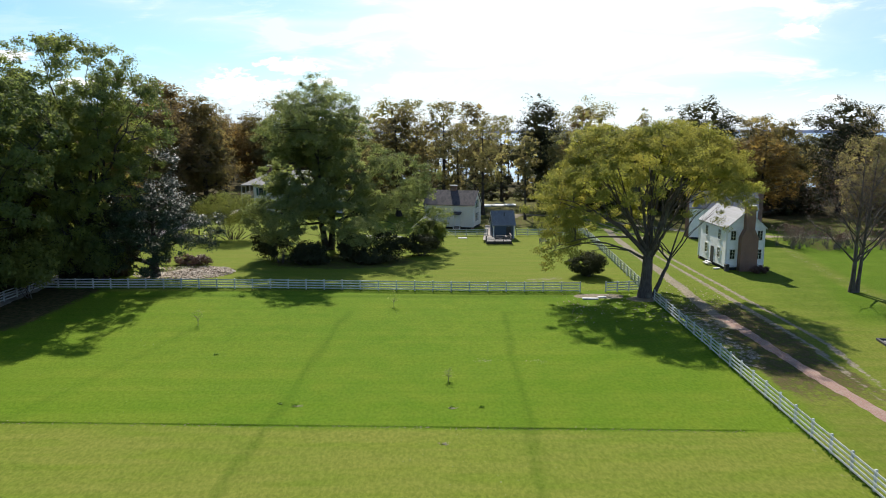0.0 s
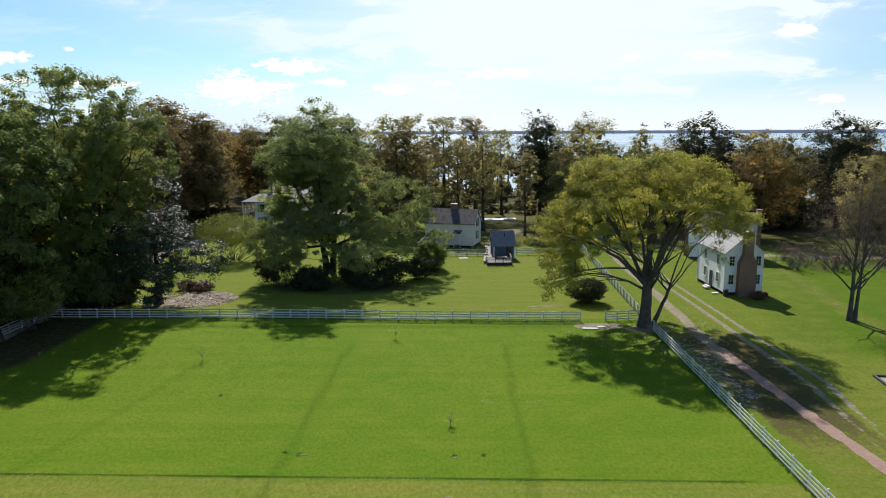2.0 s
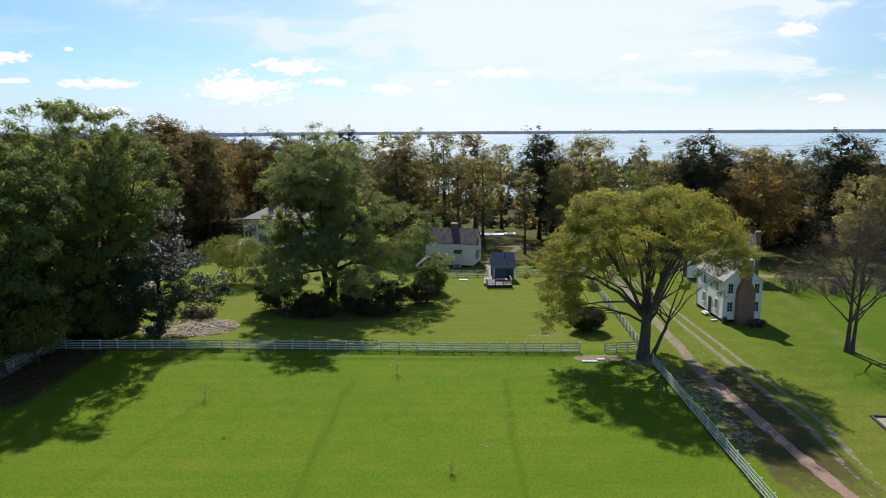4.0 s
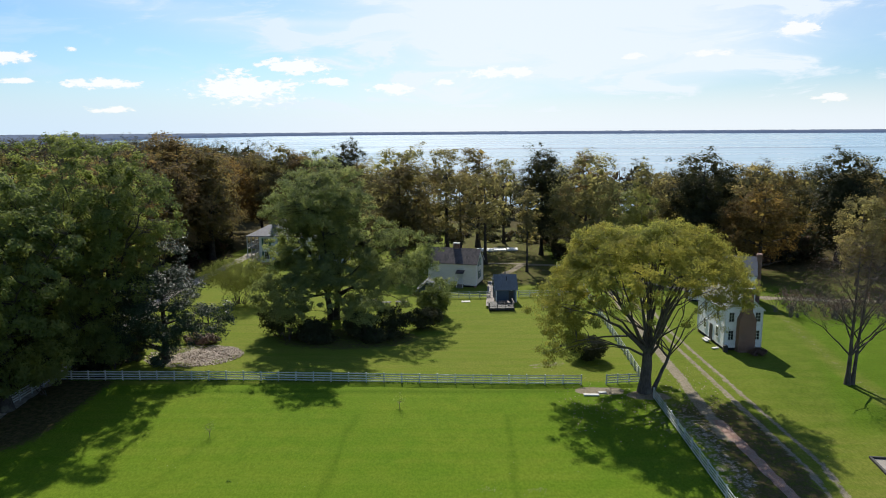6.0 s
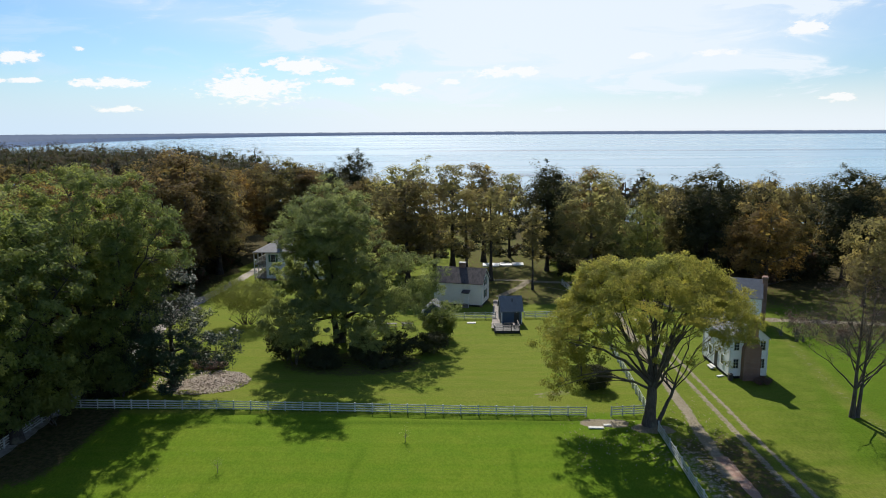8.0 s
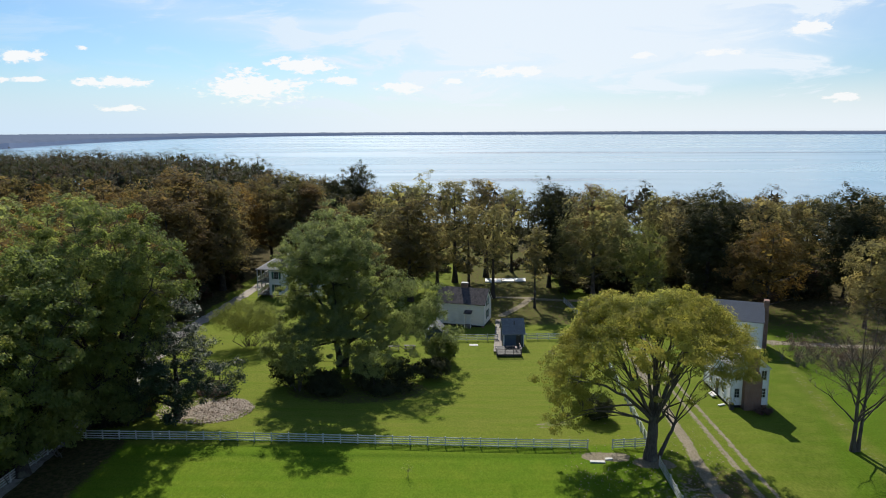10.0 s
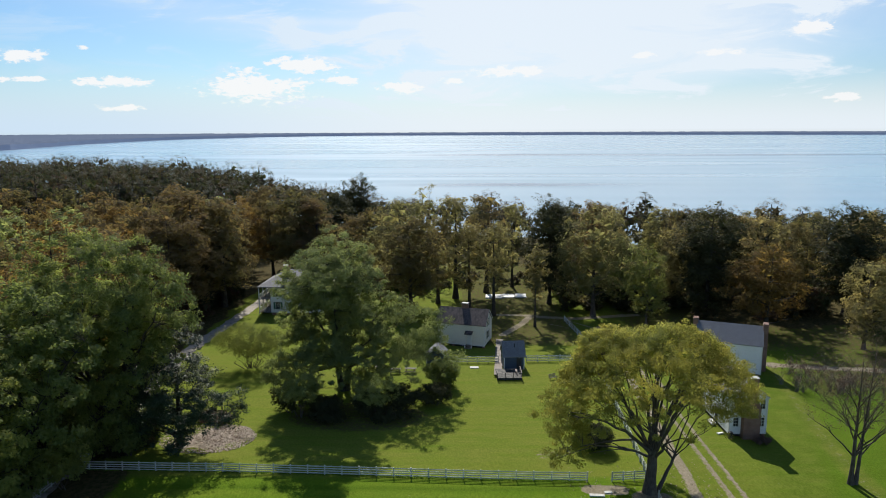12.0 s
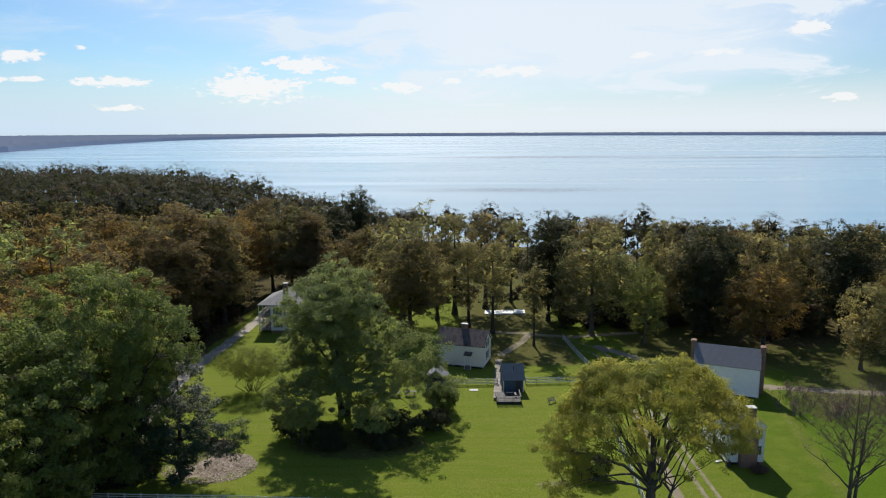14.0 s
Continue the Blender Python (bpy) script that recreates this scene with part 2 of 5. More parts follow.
def leaf_build(colours, through=0.35, gloss=0.5, patch=0.06, spread=0.5, tree=0.35, tint=""):
    """Leaves: each one its own tint, and light passes through the blades."""
    def build(g, p, out):
        geo = g.add("ShaderNodeNewGeometry")
        r = geo.outputs["Random Per Island"]
        ob = attr(g, tint) if tint else g.add("ShaderNodeObjectInfo").outputs["Random"]
        n = g.noise(geo.outputs["Position"], patch, 3.0)
        m = g.noise(geo.outputs["Position"], 0.45, 2.0)
        rest = 1.0 - tree
        own = 0.2 if tree > 0.2 else 0.36
        rest_n = (1 - own) / 2 * rest
        f = g.math("ADD", g.math("MULTIPLY", r, own * rest), g.math("ADD", g.math("MULTIPLY", g.ramp(n, 0.3, 0.7), rest_n), g.math("MULTIPLY", g.ramp(m, 0.3, 0.7), rest_n)))
        f = g.math("ADD", f, g.math("MULTIPLY", ob, tree))
        ramp = g.add("ShaderNodeValToRGB")
        g.link(f, ramp.inputs[0])
        els = ramp.color_ramp.elements
        while len(els) < len(colours):
            els.new(0.5)
        for i, c in enumerate(colours):
            els[i].position, els[i].color = i / (len(colours) - 1), (*c, 1)
        g.link(ramp.outputs[0], p.inputs["Base Color"])
        p.inputs["Roughness"].default_value = gloss
        p.inputs["Specular IOR Level"].default_value = 0.12 if through > 0.1 else 0.38
        t = g.add("ShaderNodeBsdfTranslucent")
        g.link(g.mix(1.0, ramp.outputs[0], (1.9, 1.85, 1.25), "MULTIPLY"), t.inputs[0])
        mx = g.add("ShaderNodeMixShader")
        mx.inputs[0].default_value = through
        g.link(p.outputs[0], mx.inputs[1])
        g.link(t.outputs[0], mx.inputs[2])
        g.link(mx.outputs[0], out.inputs[0])
    return build


def water_build(g, p, out):
    pos = place(g)
    x, y, z = g.sep(pos)
    # calm lanes and ruffled lanes lie across the lake
    lane = g.noise(g.comb(g.math("MULTIPLY", x, 0.0012), g.math("MULTIPLY", y, 0.0062), 0.0), 1.0, 1.0, 0.5, 0.6)
    ripple = g.noise(g.comb(g.math("MULTIPLY", x, 0.5), y, 0.0), 0.45, 4.0, 0.6)
    calm = 0.0
    wave = g.math("MULTIPLY", g.math("SUBTRACT", g.noise(g.comb(g.math("MULTIPLY", x, 0.02), 0.0, 0.0), 1.0, 3.0), 0.5), 1.6)
    for cx, cy, wx, wy in ((50.0, 545.0, 72.0, 16.0), (115.0, 1170.0, 170.0, 38.0), (560.0, 1130.0, 260.0, 30.0)):
        u = g.math("POWER", g.math("DIVIDE", g.math("SUBTRACT", x, cx), wx), 2.0)
        v = g.math("POWER", g.math("ADD", wave, g.math("DIVIDE", g.math("SUBTRACT", y, cy), wy)), 2.0)
        calm = g.math("ADD", calm, g.math("EXPONENT", g.math("MULTIPLY", g.math("ADD", u, v), -1.0)), clamp=True)
    col = g.mix(g.ramp(lane, 0.35, 0.65), (0.19, 0.32, 0.42), (0.25, 0.37, 0.46))
    # dark lanes: their dimmer sky reflection is painted into the base colour
    g.link(g.mix(calm, col, (0.06, 0.11, 0.18)), p.inputs["Base Color"])
    g.link(g.ramp(lane, 0.35, 0.65, 0.16, 0.26), p.inputs["Roughness"])
    p.inputs["IOR"].default_value = 1.33
    b = g.add("ShaderNodeBump")
    g.link(g.math("ADD", g.ramp(lane, 0.35, 0.65, 0.08, 0.18), g.math("MULTIPLY", calm, 0.35)), b.inputs["Strength"])
    b.inputs["Distance"].default_value = 0.25
    g.link(ripple, b.inputs["Height"])
    g.link(b.outputs[0], p.inputs["Normal"])


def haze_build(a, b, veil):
    """Woods on the horizon; the blue air haze is painted as tint and glow."""
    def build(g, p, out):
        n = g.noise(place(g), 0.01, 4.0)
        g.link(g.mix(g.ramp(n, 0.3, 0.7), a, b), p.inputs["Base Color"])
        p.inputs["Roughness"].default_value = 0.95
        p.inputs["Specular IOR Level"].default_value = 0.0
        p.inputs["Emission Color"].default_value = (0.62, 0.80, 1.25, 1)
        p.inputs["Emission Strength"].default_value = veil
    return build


def glass_build(g, p, out):
    p.inputs["Base Color"].default_value = (0.02, 0.024, 0.028, 1)
    p.inputs["Roughness"].default_value = 0.08
    p.inputs["IOR"].default_value = 1.5


def bark_build(a, b):
    def build(g, p, out):
        pos = g.add("ShaderNodeTexCoord").outputs["Object"]
        x, y, z = g.sep(pos)
        n = g.noise(g.comb(x, y, g.math("MULTIPLY", z, 0.25)), 7.0, 5.0, 0.65)
        big = g.noise(pos, 0.7, 3.0)
        col = g.mix(g.ramp(n, 0.3, 0.7), a, b)
        col = g.mix(g.ramp(big, 0.5, 0.7, 0.0, 0.5), col, (0.16, 0.17, 0.12))
        g.link(col, p.inputs["Base Color"])
        p.inputs["Roughness"].default_value = 0.9
        bump(g, p, n, 0.8, 0.05)
    return build


M = {
    "grass": material("grass", grass_build),
    "water": material("lake_water", water_build),
    "fence": material("weathered_white_paint", plain_build((0.46, 0.49, 0.48), (0.63, 0.65, 0.63), 0.7, 1.5, 0.3, 0.0, 0.35, (0.30, 0.33, 0.28))),
    "cream": material("cream_siding", siding_build((0.74, 0.70, 0.63), (0.80, 0.77, 0.70))),
    "white": material("white_siding", siding_build((0.82, 0.83, 0.84), (0.88, 0.88, 0.88))),
    "blue": material("blue_grey_siding", siding_build((0.038, 0.068, 0.115), (0.052, 0.085, 0.135), 0.2, (0.05, 0.05, 0.05))),
    "trim": material("white_trim", plain_build((0.70, 0.70, 0.68), (0.80, 0.80, 0.78), 0.5, 3.0, 0.1)),
    "shutter": material("green_shutter", plain_build((0.015, 0.088, 0.064), (0.022, 0.115, 0.082), 0.45, 4.0, 0.1)),
    "roof_dark": material("dark_shingles", shingle_build((0.105, 0.078, 0.072), (0.150, 0.112, 0.104), (0.016, 0.014, 0.014))),
    "roof_grey": material("grey_shingles", shingle_build((0.19, 0.195, 0.21), (0.25, 0.255, 0.27), (0.165, 0.165, 0.175))),
    "brick": material("red_brick", brick_build(False)),
    "paving": material("brick_paving", brick_build(True)),
    "glass": material("window_glass", glass_build),
    "wood": material("grey_decking", plain_build((0.20, 0.17, 0.145), (0.32, 0.28, 0.245), 0.8, 2.0, 0.4, 0.0, 0.4)),
    "darkwood": material("dark_timber", plain_build((0.025, 0.024, 0.025), (0.05, 0.048, 0.046), 0.7, 2.0, 0.3)),
    "stone": material("pale_concrete", plain_build((0.50, 0.49, 0.46), (0.66, 0.65, 0.62), 0.8, 1.5, 0.2)),
    "gravel": material("gravel", plain_build((0.26, 0.235, 0.20), (0.38, 0.345, 0.30), 0.9, 2.2, 0.6, 0.0, 0.0, (0.10, 0.10, 0.06))),
    # near-black colour that stands in for shade beneath the houses
    "dark": material("crawl_space_shade", plain_build((0.012, 0.012, 0.012), (0.02, 0.02, 0.02), 0.9, 1.0, 0.1)),
    "bark": material("brown_bark", bark_build((0.045, 0.035, 0.028), (0.11, 0.09, 0.075))),
    "bark_dark": material("dark_bark", bark_build((0.018, 0.015, 0.012), (0.05, 0.042, 0.035))),
    "bark_grey": material("grey_bark", bark_build((0.10, 0.09, 0.082), (0.22, 0.20, 0.185))),
    "elm": material("elm_leaves", leaf_build([(0.130, 0.154, 0.050), (0.205, 0.218, 0.062), (0.265, 0.252, 0.070), (0.312, 0.270, 0.078)], 0.56, 0.7, 0.16, 0.5, 0.0)),
    "oak": material("green_leaves", leaf_build([(0.098, 0.130, 0.064), (0.172, 0.204, 0.092), (0.262, 0.288, 0.120), (0.340, 0.344, 0.136)], 0.52, 0.7, 0.14)),
    "walnut": material("bright_green_leaves", leaf_build([(0.068, 0.096, 0.043), (0.122, 0.156, 0.057), (0.192, 0.222, 0.072), (0.335, 0.326, 0.094)], 0.52, 0.7, 0.12)),
    "magnolia": material("magnolia_leaves", leaf_build([(0.008, 0.022, 0.008), (0.016, 0.036, 0.012), (0.028, 0.054, 0.020)], 0.06, 0.5, 0.2)),
    "cypress": material("russet_needles", leaf_build([(0.080, 0.092, 0.043), (0.120, 0.110, 0.052), (0.150, 0.112, 0.056), (0.168, 0.104, 0.062)], 0.5, 0.8, 0.05, 0.7, 0.5)),
    "gold": material("golden_leaves", leaf_build([(0.148, 0.156, 0.076), (0.188, 0.176, 0.088), (0.208, 0.176, 0.092), (0.220, 0.164, 0.092)], 0.58, 0.8, 0.08, 0.6, 0.45)),
    "rust": material("rust_gold_leaves", leaf_build([(0.108, 0.094, 0.036), (0.150, 0.108, 0.040), (0.178, 0.112, 0.042), (0.168, 0.128, 0.046)], 0.5, 0.8, 0.08, 0.6, 0.3)),
    # evergreen needles; on the low shrubs and round bush this dark colour paints shade
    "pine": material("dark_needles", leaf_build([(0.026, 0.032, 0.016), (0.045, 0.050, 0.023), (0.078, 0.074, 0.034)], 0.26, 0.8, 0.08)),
    "wood_far": material("mixed_woods", leaf_build([(0.030, 0.036, 0.023), (0.056, 0.052, 0.030), (0.036, 0.046, 0.026), (0.070, 0.053, 0.032), (0.044, 0.060, 0.029), (0.084, 0.052, 0.040), (0.046, 0.048, 0.030)], 0.3, 0.8, 0.05, 1.3, 0.62, "tint")),
    # one coast in two tones: shaded front coloured lighter, sunlit top darker
    "shore_far": material("haze_tinted_trees", haze_build((0.10, 0.13, 0.19), (0.12, 0.15, 0.21), 0.12)),
    "shore_top": material("haze_tinted_woods", haze_build((0.050, 0.064, 0.085), (0.066, 0.078, 0.10), 0.13)),
    "russet": material("dead_leaves", leaf_build([(0.07, 0.040, 0.030), (0.13, 0.075, 0.055), (0.22, 0.15, 0.11)], 0.1, 0.7, 0.3)),
    "blades": material("long_grass", leaf_build([(0.045, 0.115, 0.006), (0.075, 0.150, 0.010), (0.13, 0.16, 0.03)], 0.3, 0.6, 0.3)),
    "myrtle": material("pale_green_leaves", leaf_build([(0.11, 0.135, 0.045), (0.17, 0.185, 0.06), (0.21, 0.205, 0.075)], 0.45, 0.8, 0.2)),
    "fallen": material("fallen_leaves", leaf_build([(0.12, 0.075, 0.045), (0.30, 0.23, 0.17), (0.52, 0.44, 0.36)], 0.05, 0.6, 0.5)),
}


# ---- shaping helpers ----
def mesh_of(name, verts, faces, mat, smooth=False):
    me = bpy.data.meshes.new(name)
    me.from_pydata(verts, [], faces)
    me.materials.append(mat)
    if smooth:
        me.polygons.foreach_set("use_smooth", [True] * len(me.polygons))
    me.update()
    return me


def quads_mesh(name, co, mat):
    """co: (n, corners, 3) of loose leaves."""
    n, k = co.shape[:2]
    me = bpy.data.meshes.new(name)
    me.vertices.add(n * k)
    me.vertices.foreach_set("co", co.astype(np.float32).ravel())
    me.loops.add(n * k)
    me.loops.foreach_set("vertex_index", np.arange(n * k, dtype=np.int32))
    me.polygons.add(n)
    me.polygons.foreach_set("loop_start", np.arange(0, n * k, k, dtype=np.int32))
    me.polygons.foreach_set("loop_total", np.full(n, k, dtype=np.int32))
    me.materials.append(mat)
    me.update()
    return me


def part(name, me, parent, label=""):
    ob = new(name, me)
    ob.parent = parent
    return tagged(ob, label)


def thing(name, m, label, category, group="", kind=""):
    ob = new(name)
    ob.empty_display_size = 0.2
    ob.matrix_world = m
    return tagged(ob, label, category, group, kind)


def bevelled(name, boxes, mat, bevel=0.012):
    """One mesh of boxes (centre, size[, turn matrix]) with softened edges."""
    bm = bmesh.new()
    for c, s, *turn in boxes:
        geo = bmesh.ops.create_cube(bm, size=1.0)
        bmesh.ops.scale(bm, vec=s, verts=geo["verts"])
        if turn:
            bmesh.ops.transform(bm, matrix=turn[0], verts=geo["verts"])
        bmesh.ops.translate(bm, vec=c, verts=geo["verts"])
    if bevel:
        bmesh.ops.bevel(bm, geom=bm.edges[:], offset=bevel, segments=1, affect="EDGES")
    me = bpy.data.meshes.new(name)
    bm.to_mesh(me)
    bm.free()
    me.materials.append(mat)
    return me


def prism(name, profile, y0, y1, mat, axis="y"):
    """A closed profile of (a, z) carried from y0 to y1."""
    n = len(profile)
    if axis == "y":
        v = [(a, y0, z) for a, z in profile] + [(a, y1, z) for a, z in profile]
    else:
        v = [(y0, a, z) for a, z in profile] + [(y1, a, z) for a, z in profile]
    f = [tuple(range(n)), tuple(range(2 * n - 1, n - 1, -1))]
    f += [(i, n + i, n + (i + 1) % n, (i + 1) % n) for i in range(n)]
    me = mesh_of(name, v, f, mat)
    bm = bmesh.new()
    bm.from_mesh(me)
    bmesh.ops.recalc_face_normals(bm, faces=bm.faces[:])
    bm.to_mesh(me)
    bm.free()
    return me


# ---- trees ----
def tube(V, F, pts, radii, sides=6):
    base = len(V)
    for i, (p, r) in enumerate(zip(pts, radii)):
        d = pts[min(i + 1, len(pts) - 1)] - pts[max(i - 1, 0)]
        d = d / (np.linalg.norm(d) + 1e-9)
        u = np.cross(d, (0.3, 0.9, 0.1) if abs(d[2]) > 0.8 else (0, 0, 1.0))
        u /= np.linalg.norm(u) + 1e-9
        w = np.cross(d, u)
        for k in range(sides):
            a = 2 * math.pi * k / sides
            V.append(tuple(p + r * (math.cos(a) * u + math.sin(a) * w)))
    for i in range(len(pts) - 1):
        for k in range(sides):
            a, b = base + i * sides + k, base + i * sides + (k + 1) % sides
            F.append((a, b, b + sides, a + sides))


def arc(p, q, rise, rng, n, wobble=0.0):
    """A bent way from p to q that first rises."""
    p, q = np.array(p, float), np.array(q, float)
    c = p * 0.55 + q * 0.45
    c[2] += rise * np.linalg.norm(q - p)
    t = np.linspace(0, 1, n)[:, None]
    way = (1 - t) ** 2 * p + 2 * t * (1 - t) * c + t ** 2 * q
    if wobble:
        j = rng.normal(0, wobble, (n, 3))
        j[0] = j[-1] = 0
        way = way + j
    return way


def leaves_at(centres, radii, per, size, rng, lift=0.4, squash=0.75, heart=None, tri=False, loose=0.6):
    n = len(centres) * per
    d = rng.normal(0, 1, (n, 3))
    d /= np.linalg.norm(d, axis=1)[:, None]
    r = rng.random(n) ** 0.45
    c = np.repeat(centres, per, 0) + d * (np.repeat(radii, per) * r)[:, None] * (1, 1, squash)
    nor = rng.normal(0, 1, (n, 3)) + d * 0.7
    if heart is not None:
        # outer leaves turn away from the heart of the crown
        o = c - (np.repeat(heart, per, 0) if np.ndim(heart) == 2 else heart)
        nor = nor * loose + 1.15 * o / (np.linalg.norm(o, axis=1)[:, None] + 1e-6)
    nor[:, 2] = np.abs(nor[:, 2]) + lift
    nor /= np.linalg.norm(nor, axis=1)[:, None]
    u = np.cross(nor, rng.normal(0, 1, (n, 3)))
    u /= np.linalg.norm(u, axis=1)[:, None] + 1e-9
    w = np.cross(nor, u)
    s = size * rng.uniform(0.6, 1.35, n)[:, None]
    u, w = u * s * 0.62, w * s * 0.34
    if tri:
        return np.stack([c - u - w, c + u * 1.25, c - u * 0.4 + w * 1.5], 1)
    return np.stack([c - u, c - w * 1.0 + u * 0.1, c + u, c + w + u * 0.1], 1)


def billows(seats, n, size, flat, rng):
    """Points bunched into rounded sprays about the seats, most of them on the upper side. Returns the points and each one's heart."""
    pick = np.arange(n) % len(seats)
    own = size * rng.uniform(0.6, 1.35, len(seats))[pick]
    d = rng.normal(0, 1, (n, 3))
    d[:, 2] = np.where(rng.random(n) < 0.8, np.abs(d[:, 2]), d[:, 2])
    d /= np.linalg.norm(d, axis=1)[:, None]
    pts = seats[pick] + d * (own * (0.45 + 0.55 * rng.random(n) ** 0.5))[:, None] * (1, 1, flat)
    return pts, seats[pick] - np.stack([0 * own, 0 * own, own * 0.7 * flat], 1)


def lobe_points(lobes, n, rng, shell=0.5):
    vol = np.array([l[3] * l[4] * l[5] for l in lobes]) ** 0.8
    pick = rng.choice(len(lobes), n, p=vol / vol.sum())
    L = np.array([l[:6] for l in lobes], float)[pick]
    d = rng.normal(0, 1, (n, 3))
    d /= np.linalg.norm(d, axis=1)[:, None]
    r = shell + (1 - shell) * rng.random(n) ** 0.6
    return L[:, :3] + d * L[:, 3:6] * r[:, None]


def tree_meshes(name, seed, lobes, trunk_r, fork, limbs, clusters, clump, per, size, leaf, bark, lead=None, stems=((0, 0),), twig=0.03, shell=0.5, rise=0.22, squash=0.75, spare=1.0, dome=False, fine=True, boughs=0, tri=False, climb=0.35, sprays=None, fill=None):
    """Bark mesh and leaf mesh of one tree about its foot. lobes: centre and half sizes; lead: height to which the trunk runs on."""
    rng = np.random.default_rng(seed)
    V, F = [], []
    pts = lobe_points(lobes, clusters, rng, shell)
    if dome:
        pts = lobe_points(lobes, clusters * 4, rng, shell)
        main = lobes[0]
        inside = (((pts - main[:3]) / np.array(main[3:6])) ** 2).sum(1) < 0.5
        low = (pts[:, 2] < main[2] - 1.8) & (np.hypot(pts[:, 0], pts[:, 1]) < main[3] * 0.72)
        under = (pts[:, 2] < main[2]) & (rng.random(len(pts)) < 0.42)
        front = (pts[:, 1] < main[1] - 2) & (pts[:, 2] < main[2] + 1.5) & (rng.random(len(pts)) < 0.62)
        bare = (pts[:, 0] > 3.6) & (pts[:, 2] < main[2] - 0.6) & (rng.random(len(pts)) < 0.88)
        pts = pts[~(inside | low | under | front | bare)][:clusters]
    middle = pts.mean(0) - (0, 0, 1.5)
    hearts = np.tile(middle, (len(pts), 1))
    if sprays:
        whole, pts = pts, pts[rng.choice(len(pts), min(sprays[0], len(pts)), False)]
        # the rest of the leaves fills the crown evenly between the sprays
        even = whole[rng.choice(len(whole), int(clusters * sprays[3]), True)] + rng.normal(0, 0.25, (int(clusters * sprays[3]), 3))
        pts, near_hearts = billows(pts, clusters - len(even), sprays[1], sprays[2], rng)
        hearts = np.concatenate([near_hearts * 0.7 + middle * 0.3, np.tile(middle, (len(even), 1))])
        pts = np.concatenate([pts, even])
        pts[:, 2] = np.maximum(pts[:, 2], 0.35)
    nodes, width = [], []
    starts = []
    for sx, sy, *thin in stems:
        end = lead if lead else fork
        wide = trunk_r * (thin[0] if thin else 1.0)
        way = arc((sx * 0.3, sy * 0.3, -0.3), (sx + rng.normal(0, 0.02 * end), sy + rng.normal(0, 0.02 * end), end), 0.02, rng, 9, 0.02 * trunk_r * end ** 0.5)
        f = np.linspace(0, 1, 9)
        rad = wide * (1 - f * (0.9 if lead else 0.3)) * (1 + 0.55 * np.exp(-f * end / (trunk_r * 2.2)))
        tube(V, F, way, rad, 10)
        starts.append((way, rad))
    for i in range(limbs):
        way, rad = starts[i % len(starts)]
        # reach for the point furthest from the limbs so far
        cand = pts[rng.choice(len(pts), min(40, len(pts)), False)]
        if nodes:
            far = np.min(np.linalg.norm(cand[:, None] - np.array(nodes)[None], axis=2), 1)
            tip = cand[np.argmax(far)]
        else:
            tip = cand[np.argmax(cand[:, 2])]
        if lead:
            h = np.clip(tip[2] - climb * np.hypot(tip[0], tip[1]), fork, lead * 0.97)
            k = int(np.argmin(np.abs(way[:, 2] - h)))
            p, r0 = way[k], rad[k] * 0.6
        else:
            k = 8 - int(rng.integers(0, 2))
            p, r0 = way[k], rad[k] * rng.uniform(0.45, 0.72)
        tip = p + (tip - p) * 0.93
        m = arc(p, tip, rise * rng.uniform(0.4, 1.3), rng, 9, 0.012 * np.linalg.norm(tip - p))
        rr = r0 * (1 - np.linspace(0, 1, 9) ** 0.8 * 0.88)
        tube(V, F, m, rr, 6)
        for _ in range(boughs):
            j = int(rng.integers(2, 6))
            near = pts[np.argsort(np.linalg.norm(pts - (tip + rng.normal(0, 3.0, 3)), axis=1))[:6]]
            end2 = near[rng.integers(0, len(near))]
            m2 = arc(m[j], end2, rise * 0.6, rng, 7, 0.015 * np.linalg.norm(end2 - m[j]))
            r2 = rr[j] * 0.6 * (1 - np.linspace(0, 1, 7) * 0.85)
            tube(V, F, m2, r2, 5)
            nodes.extend(m2[2:])
            width.extend(r2[2:])
        nodes.extend(m[2:])
        width.extend(rr[2:])
    if lead:
        for way, rad in starts:
            for k in range(2, 9):
                if way[k][2] > fork:
                    nodes.append(way[k])
                    width.append(rad[k] * 0.5)
    nodes, width = np.array(nodes), np.array(width)
    for c in pts:
        d = np.linalg.norm(nodes - c, axis=1) + 0.6 * np.maximum(0, nodes[:, 2] - c[2])
        k = int(np.argmin(d))
        if fine is None:
            break
        if not fine:
            tube(V, F, np.array([nodes[k], c]), (min(width[k] * 0.6, 0.07), 0.015), 3)
            continue
        tw = arc(nodes[k], c, 0.12, rng, 4, 0.03 * d[k])
        r0 = min(width[k] * 0.7, twig * (1 + d[k] * 0.35))
        tube(V, F, tw, r0 * np.array([1, 0.75, 0.5, 0.2]), 4)
    trunk = mesh_of(name + "_trunk", V, F, bark, True)
    chosen = rng.random(len(pts)) < spare
    kept = pts[chosen]
    radii = clump * rng.uniform(0.55, 1.3, len(kept))
    co = leaves_at(kept, radii, per, size, rng, lift=0.08, squash=squash, heart=hearts[chosen], tri=tri)
    if fill:
        # a thicket of broader sprays in the shaded heart of the crown
        core = lobe_points([(*l[:3], l[3] * 0.72, l[4] * 0.72, l[5] * 0.78) for l in lobes], fill[0], rng, 0.3)
        co = np.concatenate([co, leaves_at(core, np.full(len(core), 0.8), 3, fill[1], rng, lift=0.0, tri=True)])
    crown = quads_mesh(name + "_crown", co, leaf)
    return trunk, crown


